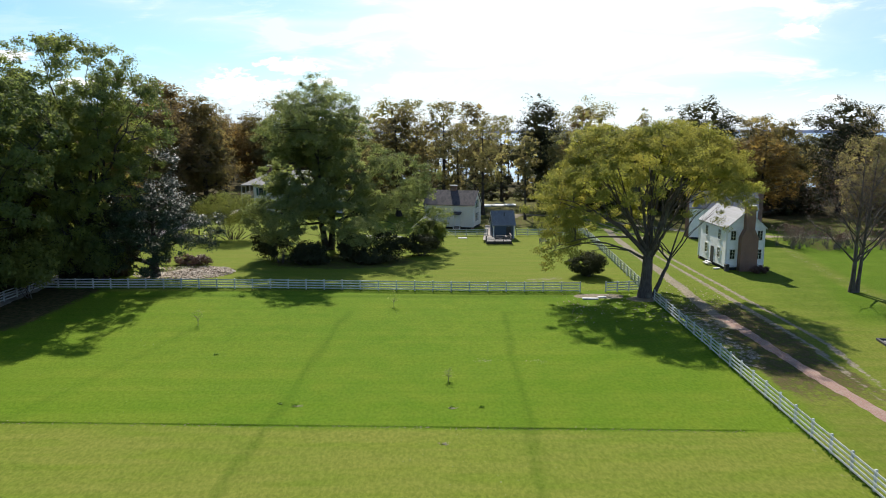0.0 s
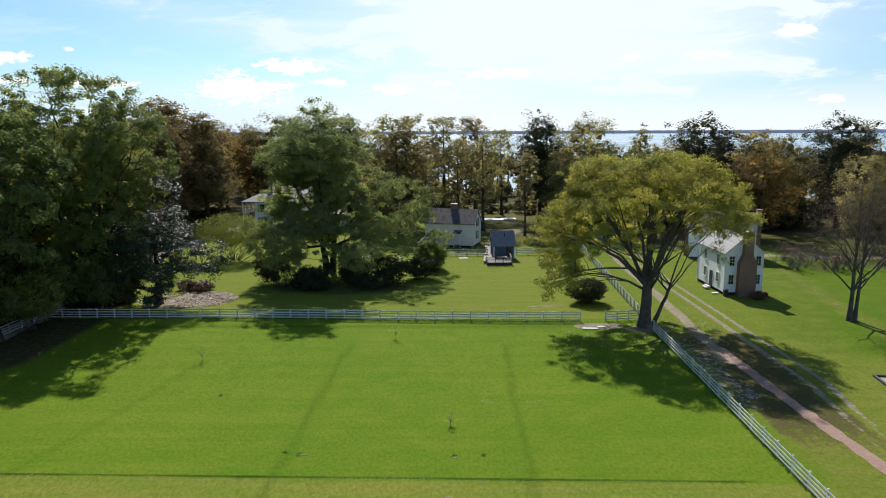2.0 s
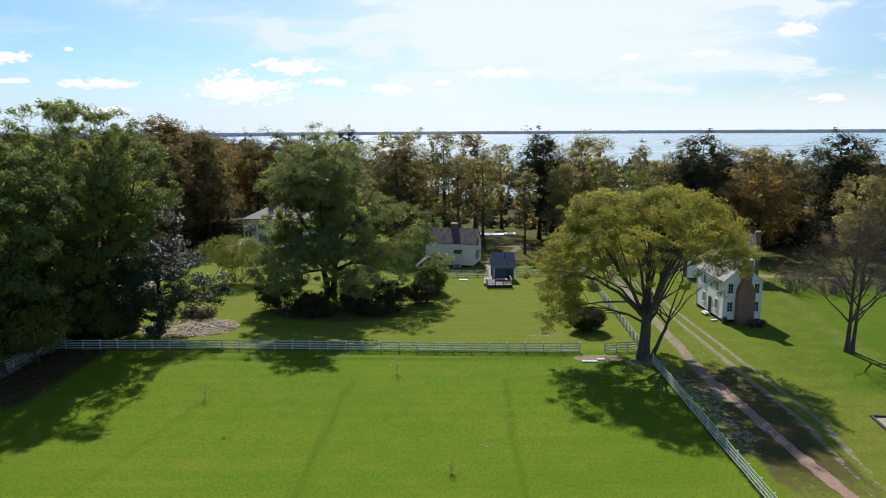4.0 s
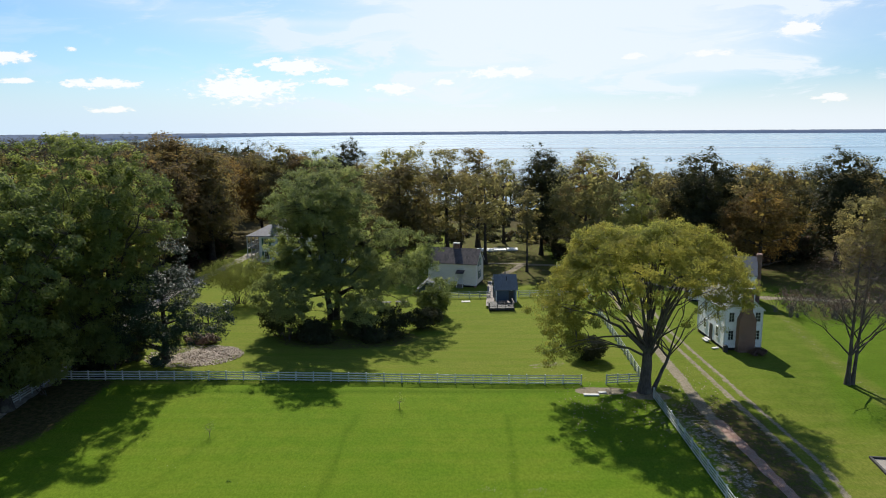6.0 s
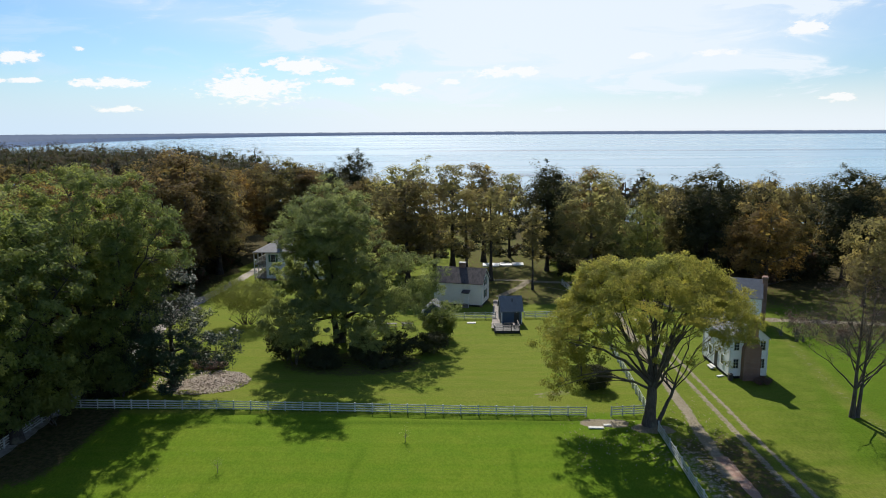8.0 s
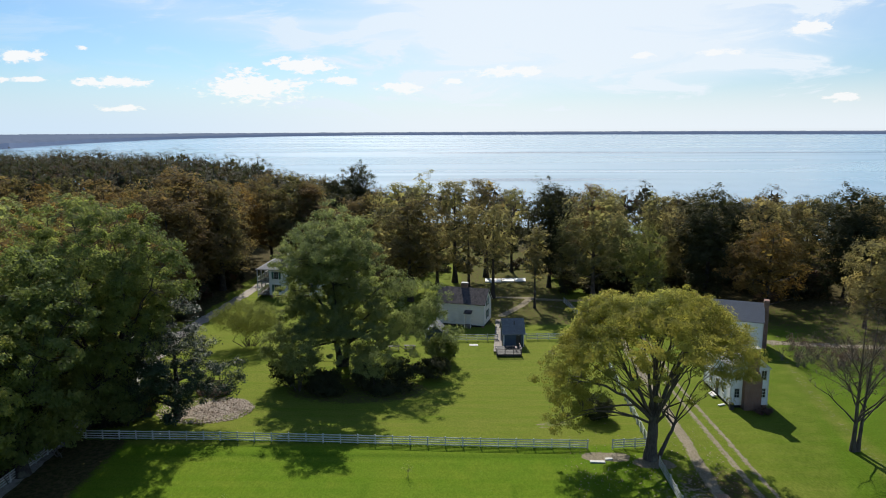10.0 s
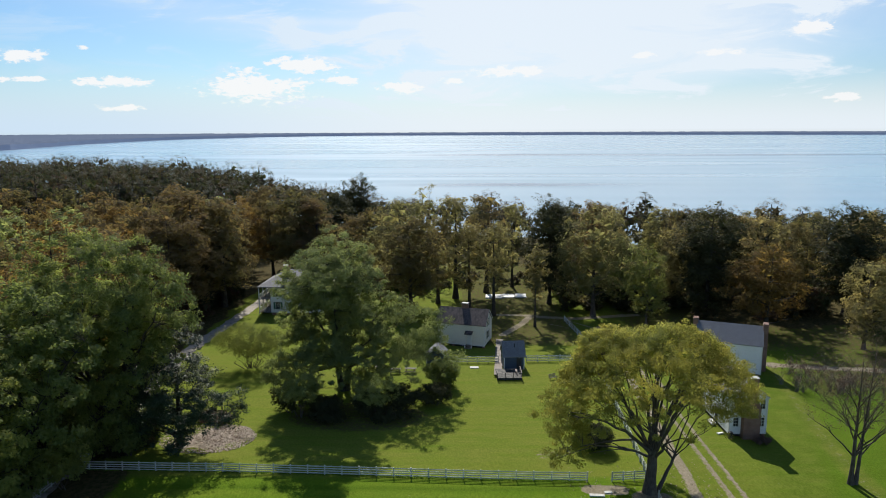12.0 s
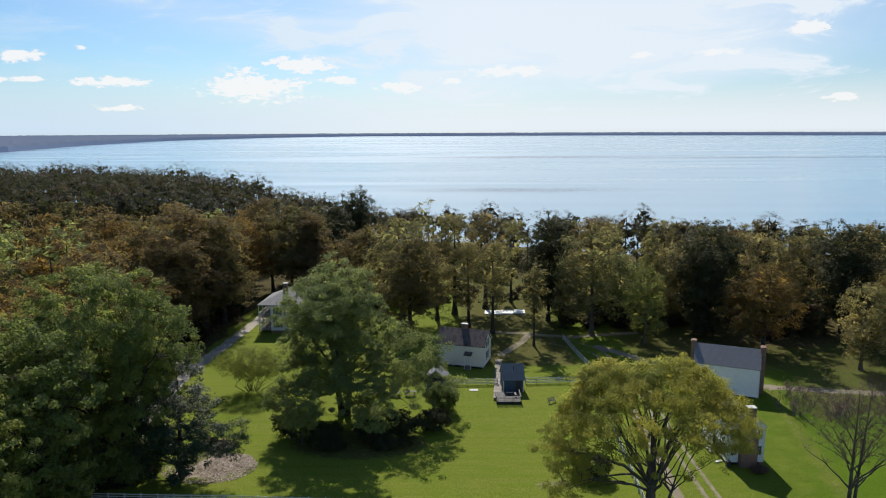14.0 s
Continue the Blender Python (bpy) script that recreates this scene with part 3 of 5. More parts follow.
def plant(name, trunk, crown, m, label, category="tree", group=""):
    ob = thing(name, m, label, category, group)
    part("trunk", trunk, ob)
    part("crown", crown, ob)
    return ob


# ---- ground, lake, far shore ----
SHORE_X = [-3000, -900, -600, -360, -250, -170, -88, -36, 0, 100, 200, 600, 3000]
SHORE_Y = [640, 520, 470, 440, 455, 415, 345, 296, 284, 240, 225, 180, 100]


def shore(x):
    return np.interp(x, SHORE_X, SHORE_Y)


def near_line(x, y, line):
    """Distance from points to a polyline."""
    best = np.full(x.shape, 1e9)
    for (ax, ay), (bx, by) in zip(line, line[1:]):
        dx, dy = bx - ax, by - ay
        t = np.clip(((x - ax) * dx + (y - ay) * dy) / (dx * dx + dy * dy), 0, 1)
        best = np.minimum(best, np.hypot(x - ax - t * dx, y - ay - t * dy))
    return best


def soft(v, lo, hi):
    t = np.clip((v - lo) / (hi - lo), 0, 1)
    return t * t * (3 - 2 * t)


def terrace(x):
    return 40.45 - 0.032 * x


def ground_z(x, y):
    x, y = np.asarray(x, float), np.asarray(y, float)
    z = -0.055 * (1 - soft(y, terrace(x) - 0.16, terrace(x) + 0.03)) * (1 - soft(x, 17, 20.5)) * (1 + 0.3 * np.sin(x * 2.1) * np.sin(x * 0.63 + 1) + 0.35 * np.sin(x * 0.37))
    z = z + 0.10 * np.sin(x * 0.11 + 1.0) * np.sin(y * 0.07) * soft(y, 45, 60)
    s = shore(x) - y
    return z - 2.2 * (1 - soft(s, 0, 45)) - 8 * (1 - soft(s, -60, 0))


TRACK_A = [(30.8, 20), (31.0, 46.4), (32.6, 56.8), (32.4, 70), (32.4, 98), (34, 118), (30, 138), (24, 146)]
TRACK_B = [(29.0, 20), (29.4, 43.8), (30.9, 55.3), (30.8, 70), (30.9, 98), (32, 118), (28, 136), (20, 143)]
LANE = [(-47.5, 60), (-48, 94), (-50, 124), (-48.4, 142), (-46.7, 164), (-44, 190)]


def build_ground():
    xs = np.unique(np.concatenate([np.arange(-62, -44, 0.9), np.arange(-44, 23, 0.5), np.arange(23, 36, 0.5), np.arange(36, 62, 0.9), np.linspace(-330, -62, 50), np.linspace(62, 260, 40), np.linspace(-3500, -330, 16), np.linspace(260, 3500, 14)]))
    ys = np.unique(np.concatenate([np.arange(22, 78, 0.5), np.arange(40.21, 40.6, 0.06), np.arange(78, 172, 0.85), np.linspace(172, 560, 60), np.linspace(-400, 22, 12), np.linspace(560, 4800, 14)]))
    X, Y = np.meshgrid(xs, ys)
    # the rows follow the low bank across the lawn
    Y = Y - 0.032 * np.clip(X, -62, 30) * soft(Y, 24, 36) * (1 - soft(Y, 46, 62))
    Z = ground_z(X, Y)
    nx, ny = len(xs), len(ys)
    idx = np.arange(nx * ny).reshape(ny, nx)
    faces = np.stack([idx[:-1, :-1], idx[:-1, 1:], idx[1:, 1:], idx[1:, :-1]], -1).reshape(-1, 4)
    me = bpy.data.meshes.new("ground")
    me.from_pydata(np.stack([X, Y, Z], -1).reshape(-1, 3).tolist(), [], faces.tolist())
    me.polygons.foreach_set("use_smooth", [True] * len(me.polygons))
    me.materials.append(M["grass"])
    wob = 1.2 * np.sin(X * 0.9 + np.sin(Y * 0.7)) * np.sin(Y * 0.5)
    dirt = np.maximum(1 - soft(near_line(X, Y, TRACK_A), 0.15, 0.7), 1 - soft(near_line(X, Y, TRACK_B), 0.15, 0.65))
    dirt *= 0.72 - 0.25 * soft(np.abs(Y - 57), 0, 12) * (Y < 57)
    dirt = np.maximum(dirt, 1 - soft(near_line(X, Y, [(15.4, 74.6), (18.8, 74.4)]), 0.6, 1.5))
    dirt = np.maximum(dirt, 0.9 * (1 - soft(near_line(X, Y, [(21.0, 73), (23.2, 72.6)]), 0.6, 1.8)))
    dirt = np.maximum(dirt, 0.40 * (1 - soft(near_line(X, Y, [(21.2, 20), (21.2, 42), (22.0, 60), (22.5, 71)]), 0.1, 0.75)))
    dirt = np.maximum(dirt, 0.75 * (1 - soft(near_line(X, Y, [(9.5, 135), (14, 143), (17, 150), (5.8, 151)]), 0.4, 1.6)))
    dirt = np.maximum(dirt, 0.7 * (1 - soft(near_line(X, Y, [(17, 149), (26, 147), (40, 150)]), 0.5, 2.0)))
    dirt = np.maximum(dirt, 0.95 * (1 - soft(near_line(X, Y, [(30, 140), (44, 124), (54, 117.4), (62, 115.6), (90, 112)]), 0.7, 1.6)))
    dirt = np.maximum(dirt, 0.40 * (1 - soft(near_line(X, Y, [(54.5, 115), (50.4, 96), (48.3, 83), (47, 70)]), 0.5, 1.6)))
    dirt = np.maximum(dirt, 0.5 * (1 - soft(near_line(X, Y, [(11, 83), (14, 84)]), 0.5, 2.0)))
    dirt = np.maximum(dirt, 0.8 * (1 - soft(near_line(X, Y, [(26.5, 62), (26.9, 70), (27.6, 82), (29, 112), (30, 126)]), 0.45, 1.0)))
    dirt = np.maximum(dirt, 0.42 * (1 - soft(np.hypot((X - 24) / 6, (Y - 66) / 9), 0.5, 1.0)))
    litter = 1 - soft(np.hypot((X + 32.0 + wob * 1.2) / 5.4, (Y - 87.8 - 0.28 * (X + 32)) / 3.8), 0.45, 1.25)
    litter = np.maximum(litter, 0.46 * (1 - soft(np.hypot((X - 24.3 + wob * 0.3) / 2.4, (Y - 60) / 15), 0.5, 1.0)))
    worn_shade = np.maximum(1 - soft(near_line(X, Y, [(-9.4, 68), (-9.9, 63.4), (-10.7, 43.3), (-11.5, 33.9), (-12.4, 20)]), 0.15, 0.5), 1 - soft(near_line(X, Y, [(6.2, 68), (5.6, 55), (5.4, 42), (5.05, 34), (4.5, 20)]), 0.15, 0.5)) * 0.42
    worn_shade = np.maximum(worn_shade, 0.22 * (1 - soft(near_line(X, Y, [(-22.5, 64), (-25.5, 50), (-28, 41)]), 0.2, 0.6)))
    # bank edge: the shade on its low face, painted as a dark line
    worn_shade = np.maximum(worn_shade, 0.6 * (1 - soft(np.abs(Y - terrace(X) + 0.10), 0.03, 0.14)) * (1 - soft(X, 17.5, 19)))
    worn_shade = np.maximum(worn_shade, 0.6 * (1 - soft(np.abs(Y - 74.6), 0.15, 0.8)) * (1 - soft(X, 13, 15)) * soft(X, -40, -30))
    dry = np.maximum(soft(terrace(X) - Y, 0.1, 0.6) * 0.72, (0.6 + 0.3 * (1 - soft(Y, 55, 75))) * soft(X, 23, 24.5))
    dry = np.maximum(dry, 0.62 * soft(Y, 76.5, 78))
    # grass darkened in colour for the bare tree's shadow and twigs
    worn_shade = np.maximum(worn_shade, 0.5 * soft(X - 0.3 * (Y - 90), 36, 44) * soft(Y, 60, 66))
    # a slightly darker green everywhere right of the fence
    worn_shade = np.maximum(worn_shade, 0.26 * soft(X, 22.5, 24))
    dry *= 1 - 0.8 * soft(X - 0.35 * (Y - 85), 45, 48) * soft(Y, 60, 66)
    dry = np.maximum(dry, 1 - soft(near_line(X, Y, [(54.5, 115), (50.4, 96), (48.3, 83), (47, 70)]), 0.6, 2.2))
    forest = soft(Y + wob * 3, 168, 182) * (1 - 0.75 * np.exp(-((X - 7) / 20) ** 2 - ((Y - 192) / 32) ** 2))
    forest = np.maximum(forest, 0.60 * (1 - soft(np.abs(X - 27.4 + wob * 0.6), 2.8, 5.0)) * soft(Y, 34, 50) * (1 - soft(Y, 68, 76)))
    forest = np.maximum(forest, soft(-X + wob, 49, 53))
    forest = np.maximum(forest, soft(-X, 37, 42) * soft(-Y, -83, -78) * soft(Y, 55, 66))
    forest = np.maximum(forest, soft(X, 46, 60) * soft(Y + wob * 2, 134, 146))
    # dull leafy ground, with shade of the trees put into its darker colour
    forest = np.maximum(forest, soft(X, 24, 40) * soft(Y + wob * 2, 118, 128) * 0.56)
    forest = np.maximum(forest, soft(X - 0.3 * (Y - 100), 51, 56) * soft(Y + wob * 2, 101.5, 105) * 0.52)
    forest = np.maximum(forest, (1 - soft(np.hypot((X + 14) / 12.5, (Y - 95) / 6.5), 0.7, 1.05)) * 0.55)
    # brown woods floor behind the cream house, tree shade painted in with it
    forest = np.maximum(forest, soft(X, -6, 4) * soft(-X, -30, -22) * soft(Y, 124, 130) * 0.56)
    for key, val in (("dirt", dirt), ("litter", litter), ("worn_shade", worn_shade), ("dry", dry), ("forest", forest)):
        me.attributes.new(key, "FLOAT", "POINT").data.foreach_set("value", np.clip(val, 0, 1).astype(np.float32).ravel())
    me.update()
    tagged(new("ground", me), "mown green lawn with worn lines and leaf-strewn edges", "ground", kind="structure")


build_ground()


def ribbon(name, line, half, mat, lift, label, category, ragged=0.12, seed=3):
    rng = np.random.default_rng(seed)
    pts = []
    for (ax, ay), (bx, by) in zip(line, line[1:]):
        n = max(2, int(math.hypot(bx - ax, by - ay) / 0.8))
        pts += [(ax + (bx - ax) * i / n, ay + (by - ay) * i / n) for i in range(n)]
    pts = np.array(pts)
    for _ in range(6):
        pts[1:-1] = (pts[:-2] + 2 * pts[1:-1] + pts[2:]) / 4
    d = np.gradient(pts, axis=0)
    d /= np.linalg.norm(d, axis=1)[:, None]
    side = np.stack([-d[:, 1], d[:, 0]], 1)
    V, F = [], []
    for i, (p, s) in enumerate(zip(pts, side)):
        for k in (-1, -0.33, 0.33, 1):
            w = half * k + (rng.normal(0, ragged) if abs(k) == 1 else 0)
            x, y = p + s * w
            V.append((x, y, float(ground_z(x, y)) + (lift if abs(k) < 1 else lift * 0.3)))
    for i in range(len(pts) - 1):
        for k in range(3):
            a = i * 4 + k
            F.append((a + 1, a, a + 4, a + 5))
    tagged(new(name, mesh_of(name, V, F, mat)), label, category, kind="structure")


ribbon("brick_path", [(28.9, 22), (28.15, 41), (27.5, 50), (27.2, 60), (27.0, 67)], 0.56, M["paving"], 0.03, "worn pink brick walk beside the lawn fence", "path", 0.07)
ribbon("gravel_lane", LANE, 1.25, M["gravel"], 0.03, "grey gravel lane under the trees", "lane", 0.18, 5)


def build_water():
    V, F, n = [(0, 0, 0)], [], 96
    for r in (300, 900, 2000, 3300, 4740):
        V += [(r * math.sin(2 * math.pi * k / n), r * math.cos(2 * math.pi * k / n), 0) for k in range(n)]
    F += [(0, 1 + (k + 1) % n, 1 + k) for k in range(n)]
    for j in range(4):
        for k in range(n):
            a, b = 1 + j * n + k, 1 + j * n + (k + 1) % n
            F.append((a, b, b + n, a + n))
    ob = new("water", mesh_of("water", V, F, M["water"]))
    ob.location.z = -2.6
    tagged(ob, "broad pale blue lake with calm and ruffled lanes", "lake", kind="structure")


build_water()


def build_far_shore():
    """A low wooded coast that closes the lake; its left arm comes nearer."""
    rng = np.random.default_rng(11)
    coast = []
    for az in np.arange(-70, 70, 0.25):
        r = np.interp(az, [-70, -40, -32.5, -30, -27, -22, -14, -8, 70], [1300, 1500, 1850, 2150, 2560, 3300, 4200, 4600, 4600])
        coast.append((az, r))
    V, F = [], []
    for az, r in coast:
        a = radians(az)
        for rr, z in ((r, -3), (r + 4, 9 + rng.normal(0, 1.0)), (r + 25, 13 + rng.normal(0, 1.0)), (r + 0.5 * (4760 - r), 14), (4770, 16 + rng.normal(0, 0.6)), (4790, -3)):
            V.append((rr * math.sin(a), rr * math.cos(a), z))
    for i in range(len(coast) - 1):
        for k in range(5):
            p = i * 6 + k
            F.append((p, p + 6, p + 7, p + 1))
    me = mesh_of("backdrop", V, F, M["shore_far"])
    # top faces get the darker tone that offsets the sunlight on them
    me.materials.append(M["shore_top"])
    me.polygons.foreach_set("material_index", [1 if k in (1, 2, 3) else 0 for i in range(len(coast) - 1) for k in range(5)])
    tagged(new("backdrop", me), "low wooded coast beyond the lake, blue with painted haze", "far shore", kind="structure")


build_far_shore()


# ---- fences ----
POST = bevelled("post", [((0, 0, 0.58), (0.13, 0.13, 1.26))], M["fence"], 0.012)
RAILS = {}


def fence(name, p, q, label, step=2.05, group="lawn fences", rails=4):
    p, q = np.array(p, float), np.array(q, float)
    n = max(1, round(np.linalg.norm(q - p) / step))
    turn = math.atan2(q[1] - p[1], q[0] - p[0])
    m = Matrix.Translation((p[0], p[1], 0)) @ Matrix.Rotation(turn, 4, "Z")
    ob = thing(name, m, label, "fence", group)
    gap = np.linalg.norm(q - p) / n
    key = round(gap, 3)
    if key not in RAILS:
        RAILS[key] = bevelled("rail", [((gap / 2, 0, 0), (gap - 0.004, 0.035, 0.125))], M["fence"], 0.006)
    rng = random.Random(int(p[0] * 10 + p[1]))
    for i in range(n + 1):
        w = p + (q - p) * i / n
        z = float(ground_z(w[0], w[1]))
        post = part("post", POST, ob)
        post.matrix_local = Matrix.Translation((i * gap, 0, z)) @ Matrix.Rotation(rng.gauss(0, 0.012), 4, "Y")
        if i == n:
            break
        w2 = p + (q - p) * (i + 1) / n
        dz = float(ground_z(w2[0], w2[1])) - z
        for k in range(rails):
            rail = part("rail", RAILS[key], ob)
            rail.matrix_local = Matrix.Translation((i * gap, -0.085, z + 0.22 + k * 0.29 + rng.gauss(0, 0.008))) @ Matrix.Rotation(-math.atan2(dz, gap) + rng.gauss(0, 0.004), 4, "Y")
    return ob


fence("rail_fence", (-46.8, 79.0), (15.4, 76.5), "long weathered white four-rail fence across the lawn")
fence("rail_fence", (18.3, 76.5), (22.3, 76.9), "short weathered white rail fence beside the elm", 1.35)
fence("rail_fence", (22.5, 72.2), (21.45, 22.0), "white four-rail fence along the brick walk")
fence("rail_fence", (22.6, 77.2), (25.0, 124.0), "white four-rail fence along the yard")
fence("rail_fence", (-1.5, 118.0), (7.6, 118.2), "white rail fence in front of the cream house", 2.0, "", 4)
fence("rail_fence", (12.6, 118.7), (24.6, 119.6), "white rail fence beside the small blue outbuilding", 2.0)
fence("rail_fence", (-46.8, 79.0), (-47.6, 62.0), "white rail fence in shade beside the lane")
fence("rail_fence", (-46.9, 79.4), (-46.2, 98.0), "white rail fence in shade along the lane")
fence("rail_fence", (25.4, 127.5), (23.4, 145.0), "white rail fence at the edge of the woods")


# ---- buildings ----
def window(parent, x, y, z, w, h, face="front", shutters=None, bars=(2, 3)):
    """A sash window on a wall that looks to -y (front), +x (right) or -x (left)."""
    turn = {"front": 0, "right": 90, "left": -90}[face]
    ob = part("window", bevelled("window_frame", [((0, -0.02, h / 2 + 0.05), (w + 0.2, 0.08, 0.1)), ((0, -0.03, -h / 2 - 0.05), (w + 0.26, 0.12, 0.09)),
              ((-w / 2 - 0.05, -0.02, 0), (0.1, 0.08, h)), ((w / 2 + 0.05, -0.02, 0), (0.1, 0.08, h))], M["trim"], 0.008), parent, "white sash window")
    ob.matrix_local = pose(x, y, z, 0, 0, turn)
    part("pane", bevelled("pane", [((0, -0.012, 0), (w, 0.02, h))], M["glass"], 0), ob)
    nx, nz = bars
    b = [((-w / 2 + w * i / nx, -0.03, 0), (0.03, 0.02, h)) for i in range(1, nx)] + [((0, -0.035, -h / 2 + h * i / nz), (w, 0.02, 0.03)) for i in range(1, nz)]
    part("glazing_bars", bevelled("glazing_bars", b, M["trim"], 0), ob)
    if shutters:
        for s in (-1, 1):
            sh = part("shutter", bevelled("shutter", [((0, 0, 0), (0.42, 0.05, h + 0.1))] + [((0, -0.03, -h / 2 + h * (i + 0.5) / 9), (0.32, 0.02, 0.06)) for i in range(9)], M[shutters], 0.006), ob, "dark green louvred shutter")
            sh.matrix_local = pose(s * (w / 2 + 0.32), -0.05, 0)
    return ob


def gabled(name, corner, turn, length, depth, base, eave, ridge, wall, roof, label, over=0.25, ridge_axis="x"):
    """House with its front left corner at the local origin, front along +x; the ridge runs along x or y."""
    ob = thing(name, pose(corner[0], corner[1], float(ground_z(*corner)), 0, 0, turn), label, "house")
    a = depth if ridge_axis == "x" else length
    b = length if ridge_axis == "x" else depth
    part("wall", prism("wall", [(0, base), (a, base), (a, eave), (a / 2, ridge - 0.12), (0, eave)], 0, b, M[wall], "x" if ridge_axis == "x" else "y"), ob)
    sl = (ridge - eave) / (a / 2)
    for s in (0, 1):
        prof = [(-over, eave - over * sl), (a / 2, ridge), (a / 2, ridge + 0.1), (-over, eave - over * sl + 0.1)]
        if s:
            prof = [(a - q, z) for q, z in prof]
        part("roof", prism("roof", prof, -over, b + over, M[roof], "x" if ridge_axis == "x" else "y"), ob)
    # piers, and a near-black block that paints the shade of the crawl space
    part("foundation", bevelled("foundation", [((length / 2, depth / 2, base / 2 - 0.1), (length - 0.3, depth - 0.3, base + 0.19))], M["dark"], 0), ob)
    piers = [((x, y, base / 2 - 0.1), (0.4, 0.4, base + 0.18)) for x in np.linspace(0.25, length - 0.25, 4) for y in (0.22, depth - 0.22)]
    for c in piers:
        part("pier", bevelled("pier", [c], M["brick"], 0.01), ob)
    # corner boards, rake boards
    cb = [((x, y, (base + eave) / 2), (0.16, 0.16, eave - base)) for x in (0.03, length - 0.03) for y in (0.03, depth - 0.03)]
    for c in cb:
        part("corner_board", bevelled("corner_board", [c], M["trim"], 0.01), ob)
    for g0 in ((-over - 0.012), (b + over - 0.018)):
        for s in (0, 1):
            prof = [(-over, eave - over * sl - 0.1), (a / 2, ridge - 0.12), (a / 2, ridge + 0.04), (-over, eave - over * sl + 0.04)]
            if s:
                prof = [(a - q, z) for q, z in prof]
            part("bargeboard", prism("bargeboard", prof, g0, g0 + 0.03, M["trim"], "x" if ridge_axis == "x" else "y"), ob)
    return ob


def chimney(parent, x, y, z0, z1, w, d, cap=True, shoulder=None):
    if shoulder:
        zs, w0 = shoulder
        prof = [(x - w0 / 2, z0), (x + w0 / 2, z0), (x + w0 / 2, zs), (x + w / 2 + 0.1, zs + 1.0), (x + w / 2, zs + 1.1), (x + w / 2, z1), (x - w / 2, z1), (x - w / 2, zs + 1.1), (x - w / 2 - 0.1, zs + 1.0), (x - w0 / 2, zs)]
        ob = part("chimney", prism("chimney", prof, y - d / 2, y + d / 2, M["brick"], "y"), parent, "broad red brick chimney")
    else:
        ob = part("chimney", bevelled("chimney", [((x, y, (z0 + z1) / 2), (w, d, z1 - z0)), ((x, y, z1 - 0.25), (w + 0.12, d + 0.12, 0.14))], M["brick"], 0.02), parent, "red brick chimney")
    if cap:
        part("cap", bevelled("cap", [((x, y, z1 + 0.05), (w + 0.12, d + 0.12, 0.1))], M["stone"], 0.02), ob, "pale mortar cap")
    return ob


def cream_house():
    L, D = 9.3, 5.6
    h = gabled("cream_house", (-3.4, 128.75), -15.9, L, D, 0.5, 4.55, 6.85, "cream", "roof_dark", "cream clapboard house with dark shingle roof and green shutters")
    chimney(h, 4.75, D / 2 + 0.25, 5.6, 7.75, 1.15, 0.8)
    for z in (4.55, 2.15):
        window(h, L, 2.55, z, 0.95, 1.45, "right", "shutter")
    # back door with a small hood and steps
    x = 6.35
    part("door", bevelled("door", [((x, -0.03, 1.55), (0.9, 0.06, 2.05))], M["trim"], 0.01), h, "plain white back door")
    hood = [(-1.15, 2.75), (0.0, 3.15), (0.0, 3.25), (-1.2, 2.85)]
    part("hood", prism("hood", hood, x - 0.75, x + 0.75, M["roof_dark"], "x"), h, "dark shingled hood over the door")
    for s in (-0.62, 0.62):
        part("hood_post", bevelled("hood_post", [((x + s, -1.0, 1.45), (0.12, 0.12, 2.7))], M["trim"], 0.01), h)
    part("steps", bevelled("steps", [((x, -0.5 - 0.28 * i, 0.42 - 0.17 * i), (1.2, 0.3, 0.12)) for i in range(3)] + [((x, -0.2, 0.52), (1.2, 0.5, 0.1))], M["wood"], 0.01), h)
    part("stair_rail", bevelled("stair_rail", [((x - 0.62 - 0.5, -0.6, 0.9), (0.08, 0.08, 0.9)), ((x - 0.62 - 0.9, -0.6, 0.85), (0.08, 0.08, 0.8)), ((x - 1.3, -0.6, 1.1), (0.6, 0.06, 0.08))], M["trim"], 0.01), h)
    part("vent", bevelled("vent", [((8.3, -0.03, 3.3), (0.3, 0.06, 0.35))], M["trim"], 0.01), h)
    part("skirt", bevelled("skirt", [((L / 2, -0.02, 0.5), (L, 0.06, 0.18))], M["trim"], 0.01), h)


def blue_outbuilding():
    W, D = 3.45, 3.9
    h = gabled("blue_outbuilding", (8.35, 114.25), 3.5, W, D, 0.12, 2.5, 4.5, "blue", "roof_grey", "small blue-grey timber outbuilding with a grey shingle roof")
    part("door", bevelled("door", [((2.55, -0.035, 1.15), (0.85, 0.06, 1.9))], M["darkwood"], 0.01), h, "dark plank door")
    part("lamp", bevelled("lamp", [((2.55, -0.12, 2.25), (0.16, 0.2, 0.22))], M["trim"], 0.03), h, "small pale wall lamp")
    part("vent_pipe", bevelled("vent_pipe", [((1.9, 1.0, 4.05), (0.14, 0.14, 0.7))], M["darkwood"], 0.03), h)


